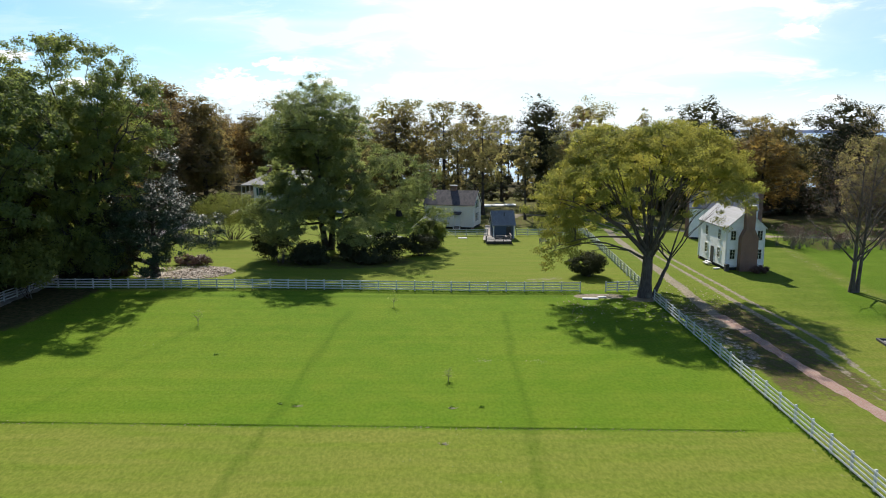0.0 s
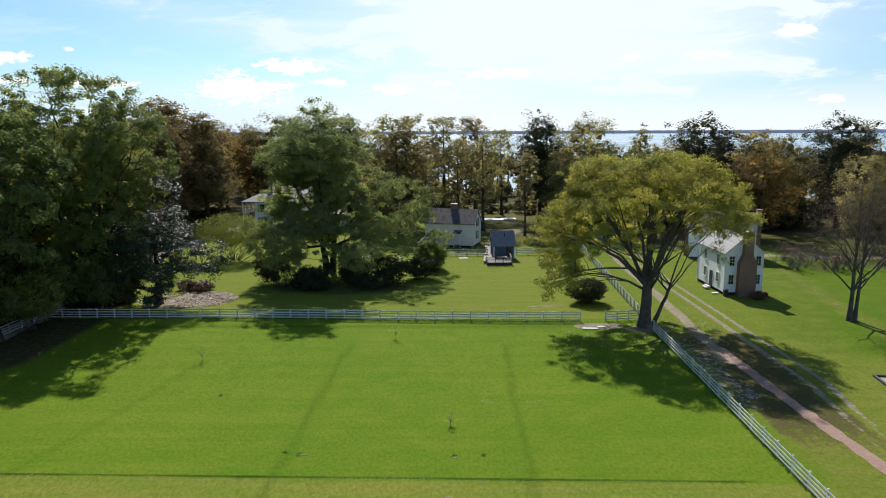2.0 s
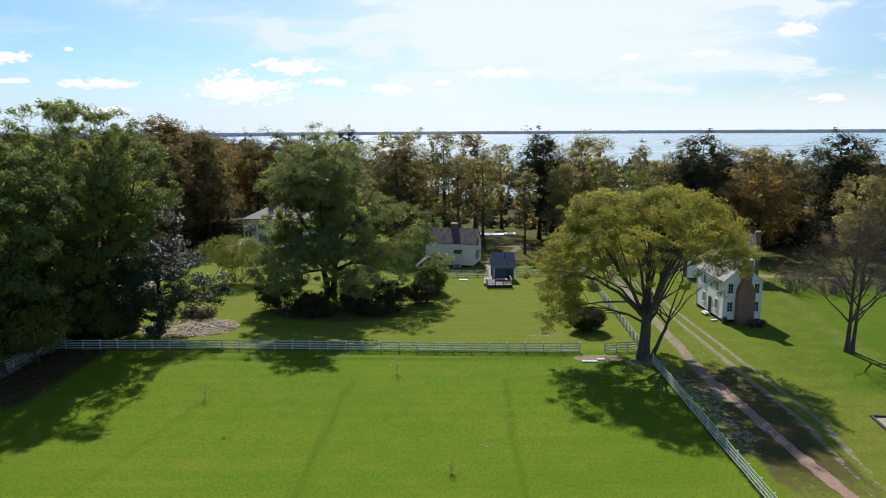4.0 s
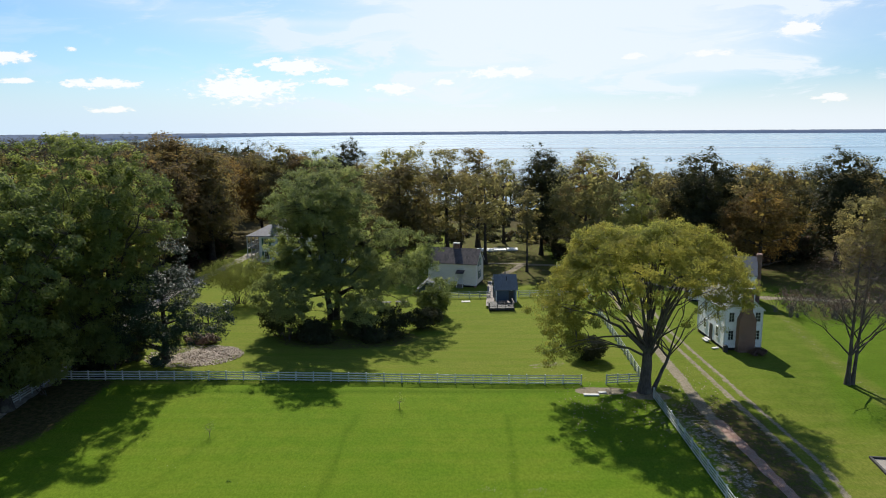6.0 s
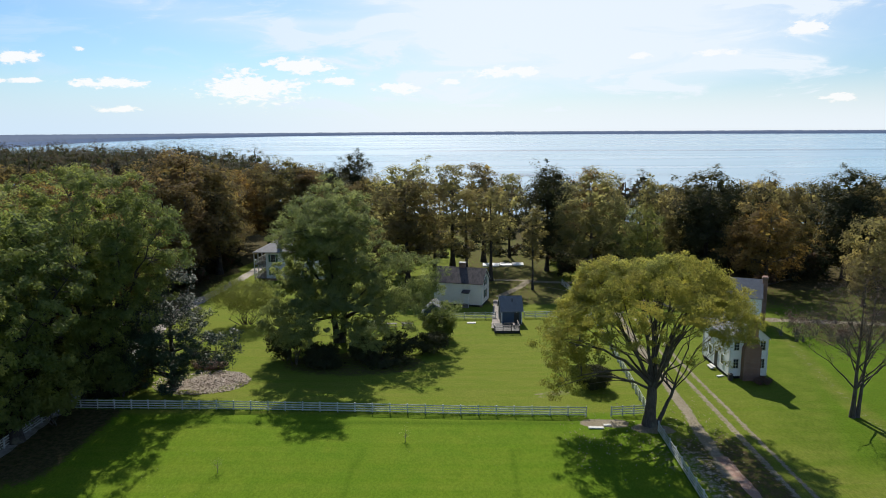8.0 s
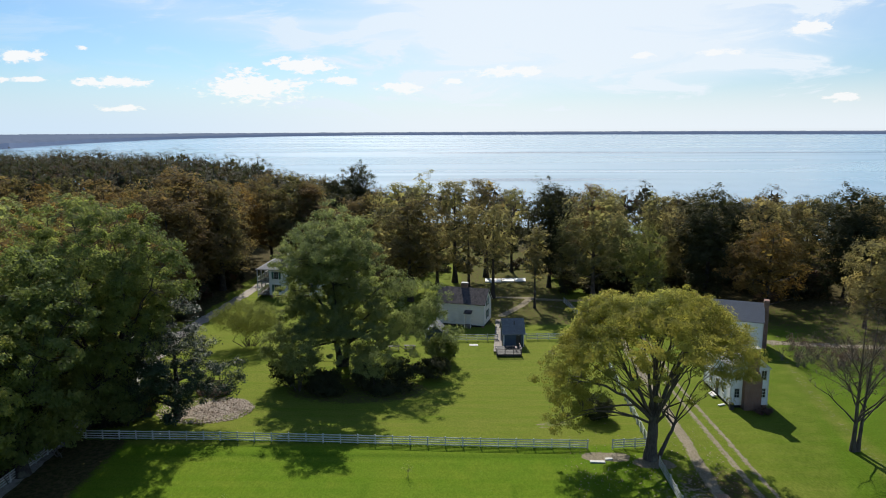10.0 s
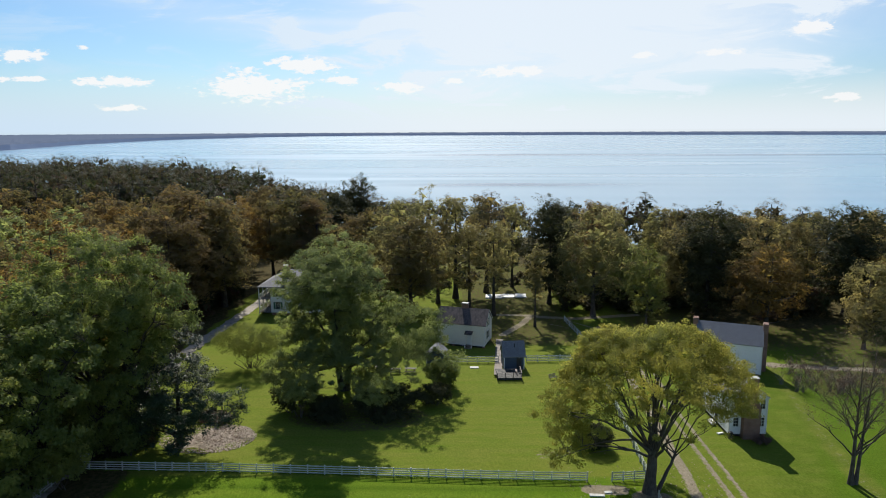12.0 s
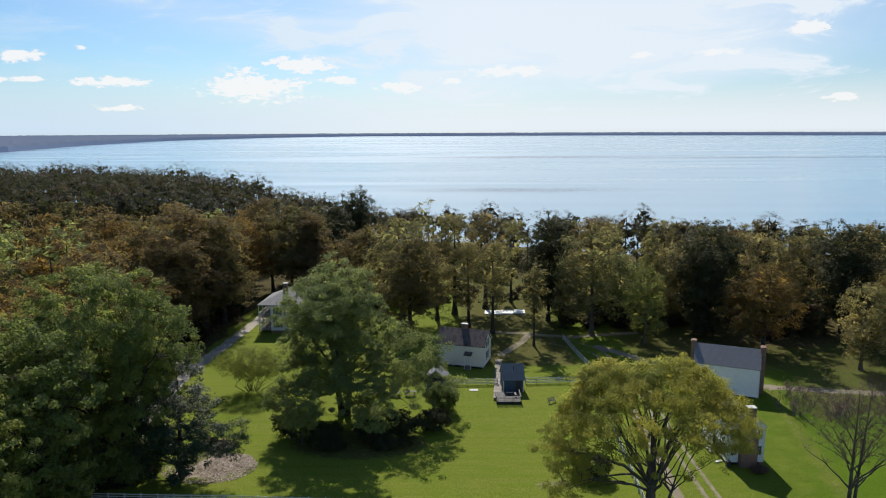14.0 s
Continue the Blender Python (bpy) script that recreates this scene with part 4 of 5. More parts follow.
def deck():
    ob = thing("deck", pose(6.9, 109.2, 0, 0, 0, 1.0), "low dark timber deck with white-topped railing", "deck")
    z = 0.55
    for i in range(27):
        b = part("board", DECK_BOARD, ob)
        b.matrix_local = pose(2.0, 0.08 + i * 0.165, z)
    part("frame", bevelled("frame", [((2, 0, z - 0.2), (4.0, 0.08, 0.3)), ((0, 2.2, z - 0.2), (0.08, 4.4, 0.3)), ((4, 2.2, z - 0.2), (0.08, 4.4, 0.3)), ((2, 2.2, z - 0.3), (3.8, 4.2, 0.2))], M["darkwood"], 0.01), ob)
    for x, y in ((0, 0), (1.33, 0), (2.67, 0), (4, 0), (4, 1.6), (4, 3.2), (0, 1.2)):
        part("post", bevelled("post", [((x, y, 0.7), (0.1, 0.1, 1.5))], M["darkwood"], 0.01), ob)
    for zz, mat in ((1.42, "wood"), (1.1, "darkwood"), (0.85, "darkwood")):
        part("rail", bevelled("rail", [((2, 0, zz), (4.1, 0.12, 0.05)), ((4, 1.6, zz), (0.12, 3.3, 0.05)), ((0, 0.6, zz), (0.12, 1.3, 0.05))], M[mat], 0.008), ob, "weathered handrail")
    part("bench", bevelled("bench", [((2.4, 3.0, z + 0.45), (1.3, 0.35, 0.06)), ((1.9, 3.0, z + 0.22), (0.08, 0.3, 0.42)), ((2.9, 3.0, z + 0.22), (0.08, 0.3, 0.42)), ((3.3, 2.2, z + 0.5), (0.3, 1.3, 0.06))], M["wood"], 0.01), ob)


DECK_BOARD = bevelled("board", [((0, 0, 0), (4.0, 0.145, 0.035))], M["darkwood"], 0.004)
WALK_BOARD = bevelled("board", [((0, 0, 0), (1.35, 0.28, 0.04))], M["wood"], 0.004)


def boardwalk():
    ob = thing("boardwalk", pose(7.1, 111.0, 0, 0, 0, -4.5), "grey plank ramp beside the blue outbuilding", "boardwalk")
    rng = random.Random(4)
    for i in range(66):
        b = part("plank", WALK_BOARD, ob)
        b.matrix_local = pose(rng.gauss(0, 0.03), i * 0.32, max(0.09, 0.5 - i * 0.012) + rng.gauss(0, 0.006), 0, 0, rng.gauss(0, 1.0))
    part("bearers", bevelled("bearers", [((s * 0.5, 10.5, 0.02), (0.1, 21, 0.14)) for s in (-1, 1)], M["darkwood"], 0.01), ob)


def white_chimney_house():
    W, D = 4.95, 9.2
    h = gabled("chimney_house", (36.5, 88.5), 1.0, W, D, 0.4, 5.6, 7.75, "white", "roof_grey", "white two-storey clapboard house with a broad brick chimney", 0.2, "y")
    chimney(h, 2.65, -0.45, 0.0, 8.4, 1.1, 0.9, True, (4.3, 2.2))
    for z in (4.55, 2.1):
        window(h, 0.85, 0, z, 0.62, 1.2, "front")
        window(h, 4.3, 0, z, 0.62, 1.2, "front")
    for y in (2.2, 6.4):
        for z in (4.4, 2.0):
            window(h, 0, y, z, 0.75, 1.25, "left")
    part("door", bevelled("door", [((-0.03, 4.3, 1.45), (0.06, 0.95, 2.1))], M["darkwood"], 0.01), h, "dark side door")
    part("steps", bevelled("steps", [((-0.45 - 0.28 * i, 4.3, 0.34 - 0.15 * i), (0.4, 1.5, 0.14)) for i in range(2)], M["stone"], 0.02), h)


def white_back_house():
    L, D = 10.3, 6.2
    h = gabled("chimneyed_house", (41.25, 115.6), -22.0, L, D, 0.3, 5.2, 7.75, "white", "roof_grey", "plain white clapboard house with grey roof and end chimneys", 0.15)
    chimney(h, L + 0.42, D / 2, 0, 8.35, 0.8, 1.5, False)
    chimney(h, -0.4, D / 2, 0, 8.35, 0.8, 1.3, False)
    window(h, 2.0, 0, 1.6, 0.8, 1.3, "front")


def porch_house():
    L, D, e = 15.5, 11.0, 6.4
    ob = thing("porch_house", pose(-41.0, 150.6, 0, 0, 0, -3.0), "white two-storey house with double porches and brick chimneys", "house")
    part("wall", prism("wall", [(0, 0.5), (L, 0.5), (L, e), (0, e)], 0, D, M["white"], "y"), ob)
    part("foundation", bevelled("foundation", [((L / 2, D / 2, 0.2), (L - 0.2, D - 0.2, 0.62))], M["brick"], 0.01), ob)
    V = [(-2.9, -0.4, e), (L + 0.4, -0.4, e), (L + 0.4, D + 0.4, e), (-2.9, D + 0.4, e), (3.2, D / 2, e + 2.9), (L - 4.5, D / 2, e + 2.9)]
    V += [(x, y, z - 0.18) for x, y, z in V[:4]]
    F = [(0, 1, 5, 4), (1, 2, 5), (2, 3, 4, 5), (3, 0, 4), (6, 7, 1, 0), (7, 8, 2, 1), (8, 9, 3, 2), (9, 6, 0, 3), (9, 8, 7, 6)]
    part("roof", mesh_of("roof", V, F, M["roof_grey"]), ob)
    chimney(ob, 2.4, 4.2, e, 10.4, 0.95, 0.95)
    chimney(ob, 7.0, 9.2, e, 10.8, 1.1, 0.95)
    for z in (0.55, 3.55):
        part("porch_floor", bevelled("porch_floor", [((-1.4, D / 2, z), (2.8, D, 0.18))], M["wood"], 0.01), ob)
        part("balustrade", bevelled("balustrade", [((-2.7, D / 2, z + 0.95), (0.07, D, 0.07)), ((-1.4, 0.05, z + 0.95), (2.8, 0.07, 0.07))] + [((-2.7, y, z + 0.5), (0.04, 0.04, 0.9)) for y in np.arange(0.3, D, 0.35)] + [((x, 0.05, z + 0.5), (0.04, 0.04, 0.9)) for x in np.arange(-2.5, 0, 0.3)], M["trim"], 0), ob)
    for y in np.linspace(0.1, D - 0.1, 5):
        part("porch_post", bevelled("porch_post", [((-2.7, y, 3.2), (0.18, 0.18, 6.3))], M["trim"], 0.02), ob)
    for x in (1.6, 5.2, 9.0, 12.8):
        for z in (5.0, 2.1):
            window(ob, x, 0, z, 0.95, 1.6, "front", "shutter")
    wing = [(-0.3, 3.6), (6.2, 4.7), (6.2, 4.85), (-0.35, 3.75)]
    part("wing", prism("wing", [(0.1, 0.4), (6, 0.4), (6, 4.5), (0.1, 3.6)], L, L + 3.6, M["white"], "x"), ob)
    part("wing_roof", prism("wing_roof", wing, L - 0.1, L + 3.9, M["roof_grey"], "x"), ob)


cream_house()
blue_outbuilding()
deck()
boardwalk()
white_chimney_house()
white_back_house()
porch_house()


# ---- the large trees ----
def elm():
    lobes = [(0.5, 1.5, 11.4, 10.6, 10.2, 6.9), (-7.6, 0, 10.0, 4.8, 6, 4.4), (7.2, 1, 10.6, 4.6, 6, 3.2), (-4.2, 2, 15.6, 4.2, 5, 2.6), (3.2, 1, 16.2, 4.4, 5, 2.6), (8.4, -1, 8.2, 3.0, 3.6, 2.6), (-10.0, -1, 6.2, 2.2, 3.0, 3.6)]
    t, c = tree_meshes("elm", 21, lobes, 0.62, 4.6, 22, 1800, 0.78, 112, 0.135, M["elm"], M["bark"], None, ((0, 0), (0.35, 0.3, 0.8), (2.7, 0.2, 0.34)), 0.026, 0.78, 0.2, 0.6, 1.0, True, True, 3, True, sprays=(170, 1.5, 0.75, 0.6))
    plant("elm_tree", t, c, pose(22.0, 74.0, 0), "spreading elm with yellow-green autumn leaves beside the fence")


def pecan():
    lobes = [(-1.0, -1.5, 20.6, 5.2, 7.6, 5.4), (-4.6, -1, 18.6, 4.2, 6.0, 4.6), (-2.6, 3, 17.5, 4.3, 3.5, 4.5), (3.2, -1, 18.4, 3.8, 5.4, 3.8), (-4.2, 0, 12.5, 4.6, 5, 4.8), (-5.8, 0, 12.8, 3.2, 4, 4.2), (0.8, 3.8, 9.0, 5.0, 2.6, 2.8), (-0.8, 3, 15.2, 5.0, 3.6, 4.8), (-6.4, 1, 8.6, 3.4, 4, 3.6), (3.5, 0, 13.5, 5.5, 6, 4.5), (9.4, -1, 10.4, 5.8, 6, 4.6), (13.2, -2, 7.2, 3.4, 4, 2.8), (-4.5, 2, 6.6, 4.6, 3, 2.6), (6.0, 3, 6.2, 5.0, 3, 2.4), (-4.2, -4.5, 8.2, 5.0, 4, 3.4), (-5.5, -7, 5.2, 4.4, 3.6, 3.0), (3.2, -6.5, 5.4, 5.4, 3.4, 2.8), (9.6, -5.5, 5.4, 4.0, 3.2, 2.8), (2.6, -4, 9.6, 4.6, 4, 2.8), (15.2, -1, 4.6, 2.4, 3, 2.6), (-2.0, -7.2, 19.6, 4.8, 4.4, 4.2)]
    t, c = tree_meshes("pecan", 5, lobes, 0.52, 4.2, 17, 2250, 0.82, 86, 0.19, M["oak"], M["bark_dark"], None, ((-0.8, 0), (0.9, 0.5)), 0.035, 0.6, 0.22, 0.7, 1.0, False, False, 3, True, sprays=(150, 2.0, 0.9, 0.45))
    plant("pecan_tree", t, c, pose(-17.7, 105.4, 0) @ Matrix.Diagonal((1.03, 1.03, 0.97, 1)), "large dark green spreading tree on the lawn")


def walnut():
    lobes = [(-1, -1, 21.5, 8.0, 8, 7.2), (6.6, -1, 19.4, 5.2, 6, 5.4), (-7, 1, 18, 6, 7, 6.5), (2.0, -2, 11.8, 6.0, 5, 4.6), (-5, -2, 10.5, 6.5, 5, 5), (-3, -1, 5.5, 6, 5, 3.2), (-0.5, -2, 6.5, 4.0, 4, 3.4), (1.5, 0, 16, 7, 6, 5)]
    t, c = tree_meshes("walnut", 8, lobes, 0.7, 6.0, 16, 1700, 0.85, 80, 0.22, M["walnut"], M["bark_dark"], None, ((0, 0),), 0.035, 0.62, 0.2, 0.75, 1.0, False, False, 2, True, sprays=(130, 2.0, 0.9, 0.45))
    first = plant("shade_tree", t, c, pose(-43.4, 83.5, 0), "tall bright green shade tree beside the lane", group="shade trees by the lane")
    t, c = tree_meshes("shade", 9, lobes, 0.7, 6.0, 12, 700, 0.95, 52, 0.33, M["walnut"], M["bark_dark"], None, ((0, 0),), 0.035, 0.6, 0.2, 0.75, 1.0, False, False, 0, True, sprays=(100, 2.0, 0.9, 0.5))
    first = plant("shade_tree", t, c, pose(-47, 70, 0) @ Matrix.Scale(0.88, 4), "tall bright green shade tree beside the lane", group="shade trees by the lane")
    for x, y, s, r in ((-56, 74, 0.84, 150), (-53, 85, 0.8, 220), (-48, 60, 0.85, 20)):
        copy_thing(first, pose(x, y, 0, 0, 0, r) @ Matrix.Scale(s, 4))


def magnolia():
    lobes = [(-0.5, 0, 7.6, 5.6, 5.2, 4.6), (0.6, 0, 12.2, 3.0, 3.0, 3.4), (4.2, -1, 6.2, 3.8, 3.4, 2.8), (-3.6, -1, 5.0, 3.9, 3.3, 3.6), (-5.2, 1, 3.4, 3.0, 3.0, 2.6), (-0.6, -2.2, 3.0, 3.2, 2.4, 2.4), (-6.6, 0, 5.6, 2.2, 2.6, 3.4)]
    t, c = tree_meshes("magnolia", 3, lobes, 0.4, 2.2, 18, 900, 0.72, 66, 0.165, M["magnolia"], M["bark_dark"], 13.8, ((0, 0),), 0.025, 0.5, 0.1, 0.8, 1.0, False, True, 0, False, sprays=(95, 1.2, 0.9, 0.45))
    plant("magnolia_tree", t, c, pose(-36.0, 85.3, 0) @ Matrix.Diagonal((1.14, 1.1, 1.0, 1)), "dark glossy evergreen magnolia above fallen leaves")


def bare_tree():
    lobes = [(0, 0, 13.2, 5.2, 5.2, 6.2), (-1.5, 0, 11.0, 5.4, 5, 4.4), (2.5, 0, 11.6, 4.8, 5, 4.8)]
    t, c = tree_meshes("bare", 14, lobes, 0.28, 2.6, 24, 2900, 0.9, 3, 0.09, M["russet"], M["bark"], 15.2, ((-0.5, 0), (1.3, 0.2, 0.85)), 0.018, 0.3, 0.12, 0.75, 1.0, False, True, 3, False, 1.15)
    plant("bare_tree", t, c, pose(45.9, 76.0, 0), "nearly leafless grey tree on the grass")


elm()
pecan()
walnut()
magnolia()
bare_tree()


def shrub(name, x, y, w, d, h, leaf, seed, label, clusters=90, per=60, size=0.24, stems=5, clump=0.6, low=0.35):
    rng = np.random.default_rng(seed)
    lobes = [(0, 0, h * (0.5 + low / 2), w / 2, d / 2, h * (0.5 - low / 2))]
    st = tuple((rng.normal(0, w * 0.1), rng.normal(0, d * 0.1)) for _ in range(stems))
    t, c = tree_meshes(name, seed, lobes, 0.07, max(0.5, h * low * 0.5), stems * 2, clusters, clump, per, size, M[leaf], M["bark"], None, st, 0.02, 0.4, 0.15)
    return plant(name, t, c, pose(x, y, 0), label, "shrub")


# the dark needle colour puts the shadow on this bush into its leaves
shrub("round_bush", 17.9, 85.2, 4.9, 4.4, 3.1, "pine", 31, "round clipped bush with olive and russet leaves, darkened for shadow", 260, 70, 0.13, 8, 0.5, 0.05)
shrub("myrtle", -35.4, 115.5, 13, 8, 7.8, "myrtle", 32, "wide multi-stemmed shrub with pale yellow-green leaves", 320, 60, 0.16, 16, 1.0, 0.3)
# leaves of these shrubs take the needle colour to paint the tree's shade
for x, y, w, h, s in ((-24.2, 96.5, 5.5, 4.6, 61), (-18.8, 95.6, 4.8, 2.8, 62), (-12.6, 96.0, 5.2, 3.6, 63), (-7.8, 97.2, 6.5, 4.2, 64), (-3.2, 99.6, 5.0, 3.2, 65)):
    shrub("shade_shrub", x, y, w, 4.2, h, "pine", s, "leafy shrub under the large tree, coloured dark for its shade", 90, 44, 0.26, 5, 0.75, 0.1)
shrub("low_shrub", -18.5, 93.5, 6.5, 4, 1.9, "pine", 37, "low shrub under the large tree, coloured dark for its shade", 60, 34, 0.28, 6, 0.7, 0.05)
shrub("low_shrub", -9.5, 94.0, 7.5, 4, 1.7, "pine", 38, "low shrub under the large tree, coloured dark for its shade", 60, 34, 0.28, 6, 0.7, 0.05)
shrub("young_tree", -22.3, 94.6, 7.5, 5.5, 7.6, "oak", 33, "slender dark young tree beneath the large tree", 190, 50, 0.17, 4, 0.62, 0.3)
shrub("young_tree", -11.6, 94.8, 7.5, 5.5, 6.6, "oak", 34, "low dark young tree beneath the large tree", 150, 44, 0.17, 4, 0.62, 0.3)
for x, y, w, h, s in ((-45.6, 80.8, 7.5, 7.4, 71), (-45.2, 74.5, 6.0, 6.2, 72), (-47.5, 68.5, 7.0, 7.5, 73), (-41.5, 82.6, 5.5, 5.2, 74), (-50, 62, 7.5, 8, 75)):
    shrub("understory_tree", x, y, w, 5.0, h, "walnut", s, "shaded young tree overhanging the white fence", 120, 40, 0.30, 3, 0.85, 0.2)
shrub("laurel_bush", -2.1, 106.8, 5.2, 4.2, 4.3, "walnut", 35, "dense green bush at the yard fence", 130, 70, 0.28, 6, 0.7, 0.05)
shrub("dry_bush", -34.4, 93.0, 6.5, 3.0, 1.3, "russet", 36, "low brown dry bush behind the magnolia", 60, 50, 0.22, 6, 0.5, 0.05)


# ---- woods ----
def wood_kinds():
    """Two sets: full trees for the edge of the woods, lighter ones for behind."""
    kinds = {}
    def make(key, lobes, leaf, bark, lead, fork, r, seed, dense=1.0, squash=0.9, clump=1.5):
        for tail, clusters, per, size, limbs, bunch in (("", int(250 * dense), 46, 0.29, 12, int(40 * dense)), ("_back", 100, 40, 0.44, 7, 30)):
            kinds[key + tail] = tree_meshes(key + tail, seed, lobes, r, fork, limbs, clusters, clump * 0.82, max(3, int(per * min(1, dense))), size, M[leaf], M[bark], lead, ((0, 0),), 0.035, 0.66, 0.08, squash, 1.0, False, None if tail else False, 0, True, fill=(int((70 if tail else 90) * min(1.4, dense ** 2)), 0.95), sprays=(bunch, clump * 1.25, 0.95, 0.45))
    for i, s in enumerate((41, 42, 43)):
        k = i - 1
        make("cypress%d" % i, [(0, 0, 17, 4.6 + k * 0.5, 4.6, 6.0), (1.5 - k, 0, 9, 4.8, 4.6, 6), (-2, k, 11, 4.4, 4.4, 6), (-1, k, 21, 3.2, 3.2, 3)], "cypress", "bark_dark", 22.0, 3, 0.45, s, 1.15, 0.8, 1.55)
    for i, s in enumerate((51, 52, 53)):
        k = i - 1
        make("golden%d" % i, [(0, 0, 16.5, 5.2, 5.0, 6.6), (2 + k, 0, 10, 5.0, 4.6, 6), (-2.6, k, 9, 4.6, 4.6, 6)], "gold", "bark", 19, 3, 0.4, s)
    for i, s in enumerate((61, 62)):
        make("pine%d" % i, [(0, 0, 19, 4.4, 4.4, 4.8), (1.5 - 3 * i, 0, 13, 4.4, 4.4, 5), (0, 0, 7, 4.2, 4.2, 5)], "pine", "bark_dark", 22, 3, 0.38, s, 1.35, 0.85)
    for i, s in enumerate((96, 97)):
        make("rusty%d" % i, [(0, 0, 16, 5.4, 5.2, 6.4), (2.2, 0, 9, 5.0, 4.6, 6), (-2.6, 1 - 2 * i, 11, 5.0, 4.6, 6)], "rust", "bark_dark", 20, 3, 0.42, s, 1.1, 0.8)
    make("pale0", [(0, 0, 16, 4.6, 4.6, 7.5), (1.5, 0, 9, 5.2, 5.0, 7)], "myrtle", "bark", 19, 3, 0.32, 98, 1.1, 0.9)
    make("green0", [(0, 0, 15, 5.5, 5.3, 6.5), (2.5, 0, 8, 4.8, 4.8, 6), (-2.5, 0, 8, 4.8, 4.8, 6)], "oak", "bark_dark", 18, 3, 0.42, 71)
    for i, (s, leaf) in enumerate(((84, "gold"), (85, "cypress"), (86, "gold"))):
        make("open%d" % i, [(0, 0, 18, 4.4, 4.2, 5.4), (1.8 - 2 * i, 0.5, 13.5, 3.8, 3.8, 3.6), (i - 1, 0, 21, 2.8, 2.8, 2.6), (1.5 - i, 0, 9.0, 3.4, 3.4, 3.2)], leaf, "bark_dark", 21.5, 8, 0.42, s, 0.62, 0.8, 1.35)
    make("sparse0", [(0, 0, 17, 4.5, 4.5, 7), (0, 0, 10, 3.5, 3.5, 5)], "gold", "bark_grey", 21, 6, 0.3, 81, 0.3, 0.7, 0.9)
    make("slim0", [(0, 0, 18, 2.6, 2.6, 5.5), (0.5, 0, 12, 2.6, 2.6, 5)], "gold", "bark_dark", 22, 5, 0.26, 91, 0.6, 0.7, 0.95)
    return kinds


KINDS = wood_kinds()
LABELS = {"rusty": "broad woodland tree with rust-gold autumn leaves", "pale": "small light green tree at the edge of the woods", "cypress": "tall russet cypress at the edge of the woods", "golden": "tall tree with olive and golden autumn leaves", "pine": "tall dark evergreen with a ragged crown",
          "green": "dark green broad-leaved woodland tree", "sparse": "thin-leaved grey woodland tree", "slim": "slender tree with sparse golden leaves", "open": "tall airy tree with a high golden crown"}
NAMES = {"rusty": "rust_tree", "pale": "pale_tree", "cypress": "cypress_tree", "golden": "golden_tree", "pine": "pine_tree", "green": "woodland_tree", "sparse": "thin_tree", "slim": "slender_tree", "open": "airy_tree"}
FIRST = {}


def wood_tree(kind, x, y, h, w=1.0, turn=0.0):
    s = h / 24.0
    m = pose(x, y, float(ground_z(x, y)) - 0.1, 0, 0, turn) @ Matrix.Diagonal((s * w, s * w, s, 1))
    base = kind.replace("_back", "").rstrip("0123456789")
    if kind not in FIRST:
        FIRST[kind] = plant(NAMES[base], *KINDS[kind], m, LABELS[base], "tree", "woodland trees")
        return FIRST[kind]
    ob = FIRST[kind]
    keep = ob.scale.copy()
    ob.scale = (1, 1, 1)
    made = copy_thing(ob, m)
    ob.scale = keep
    return made


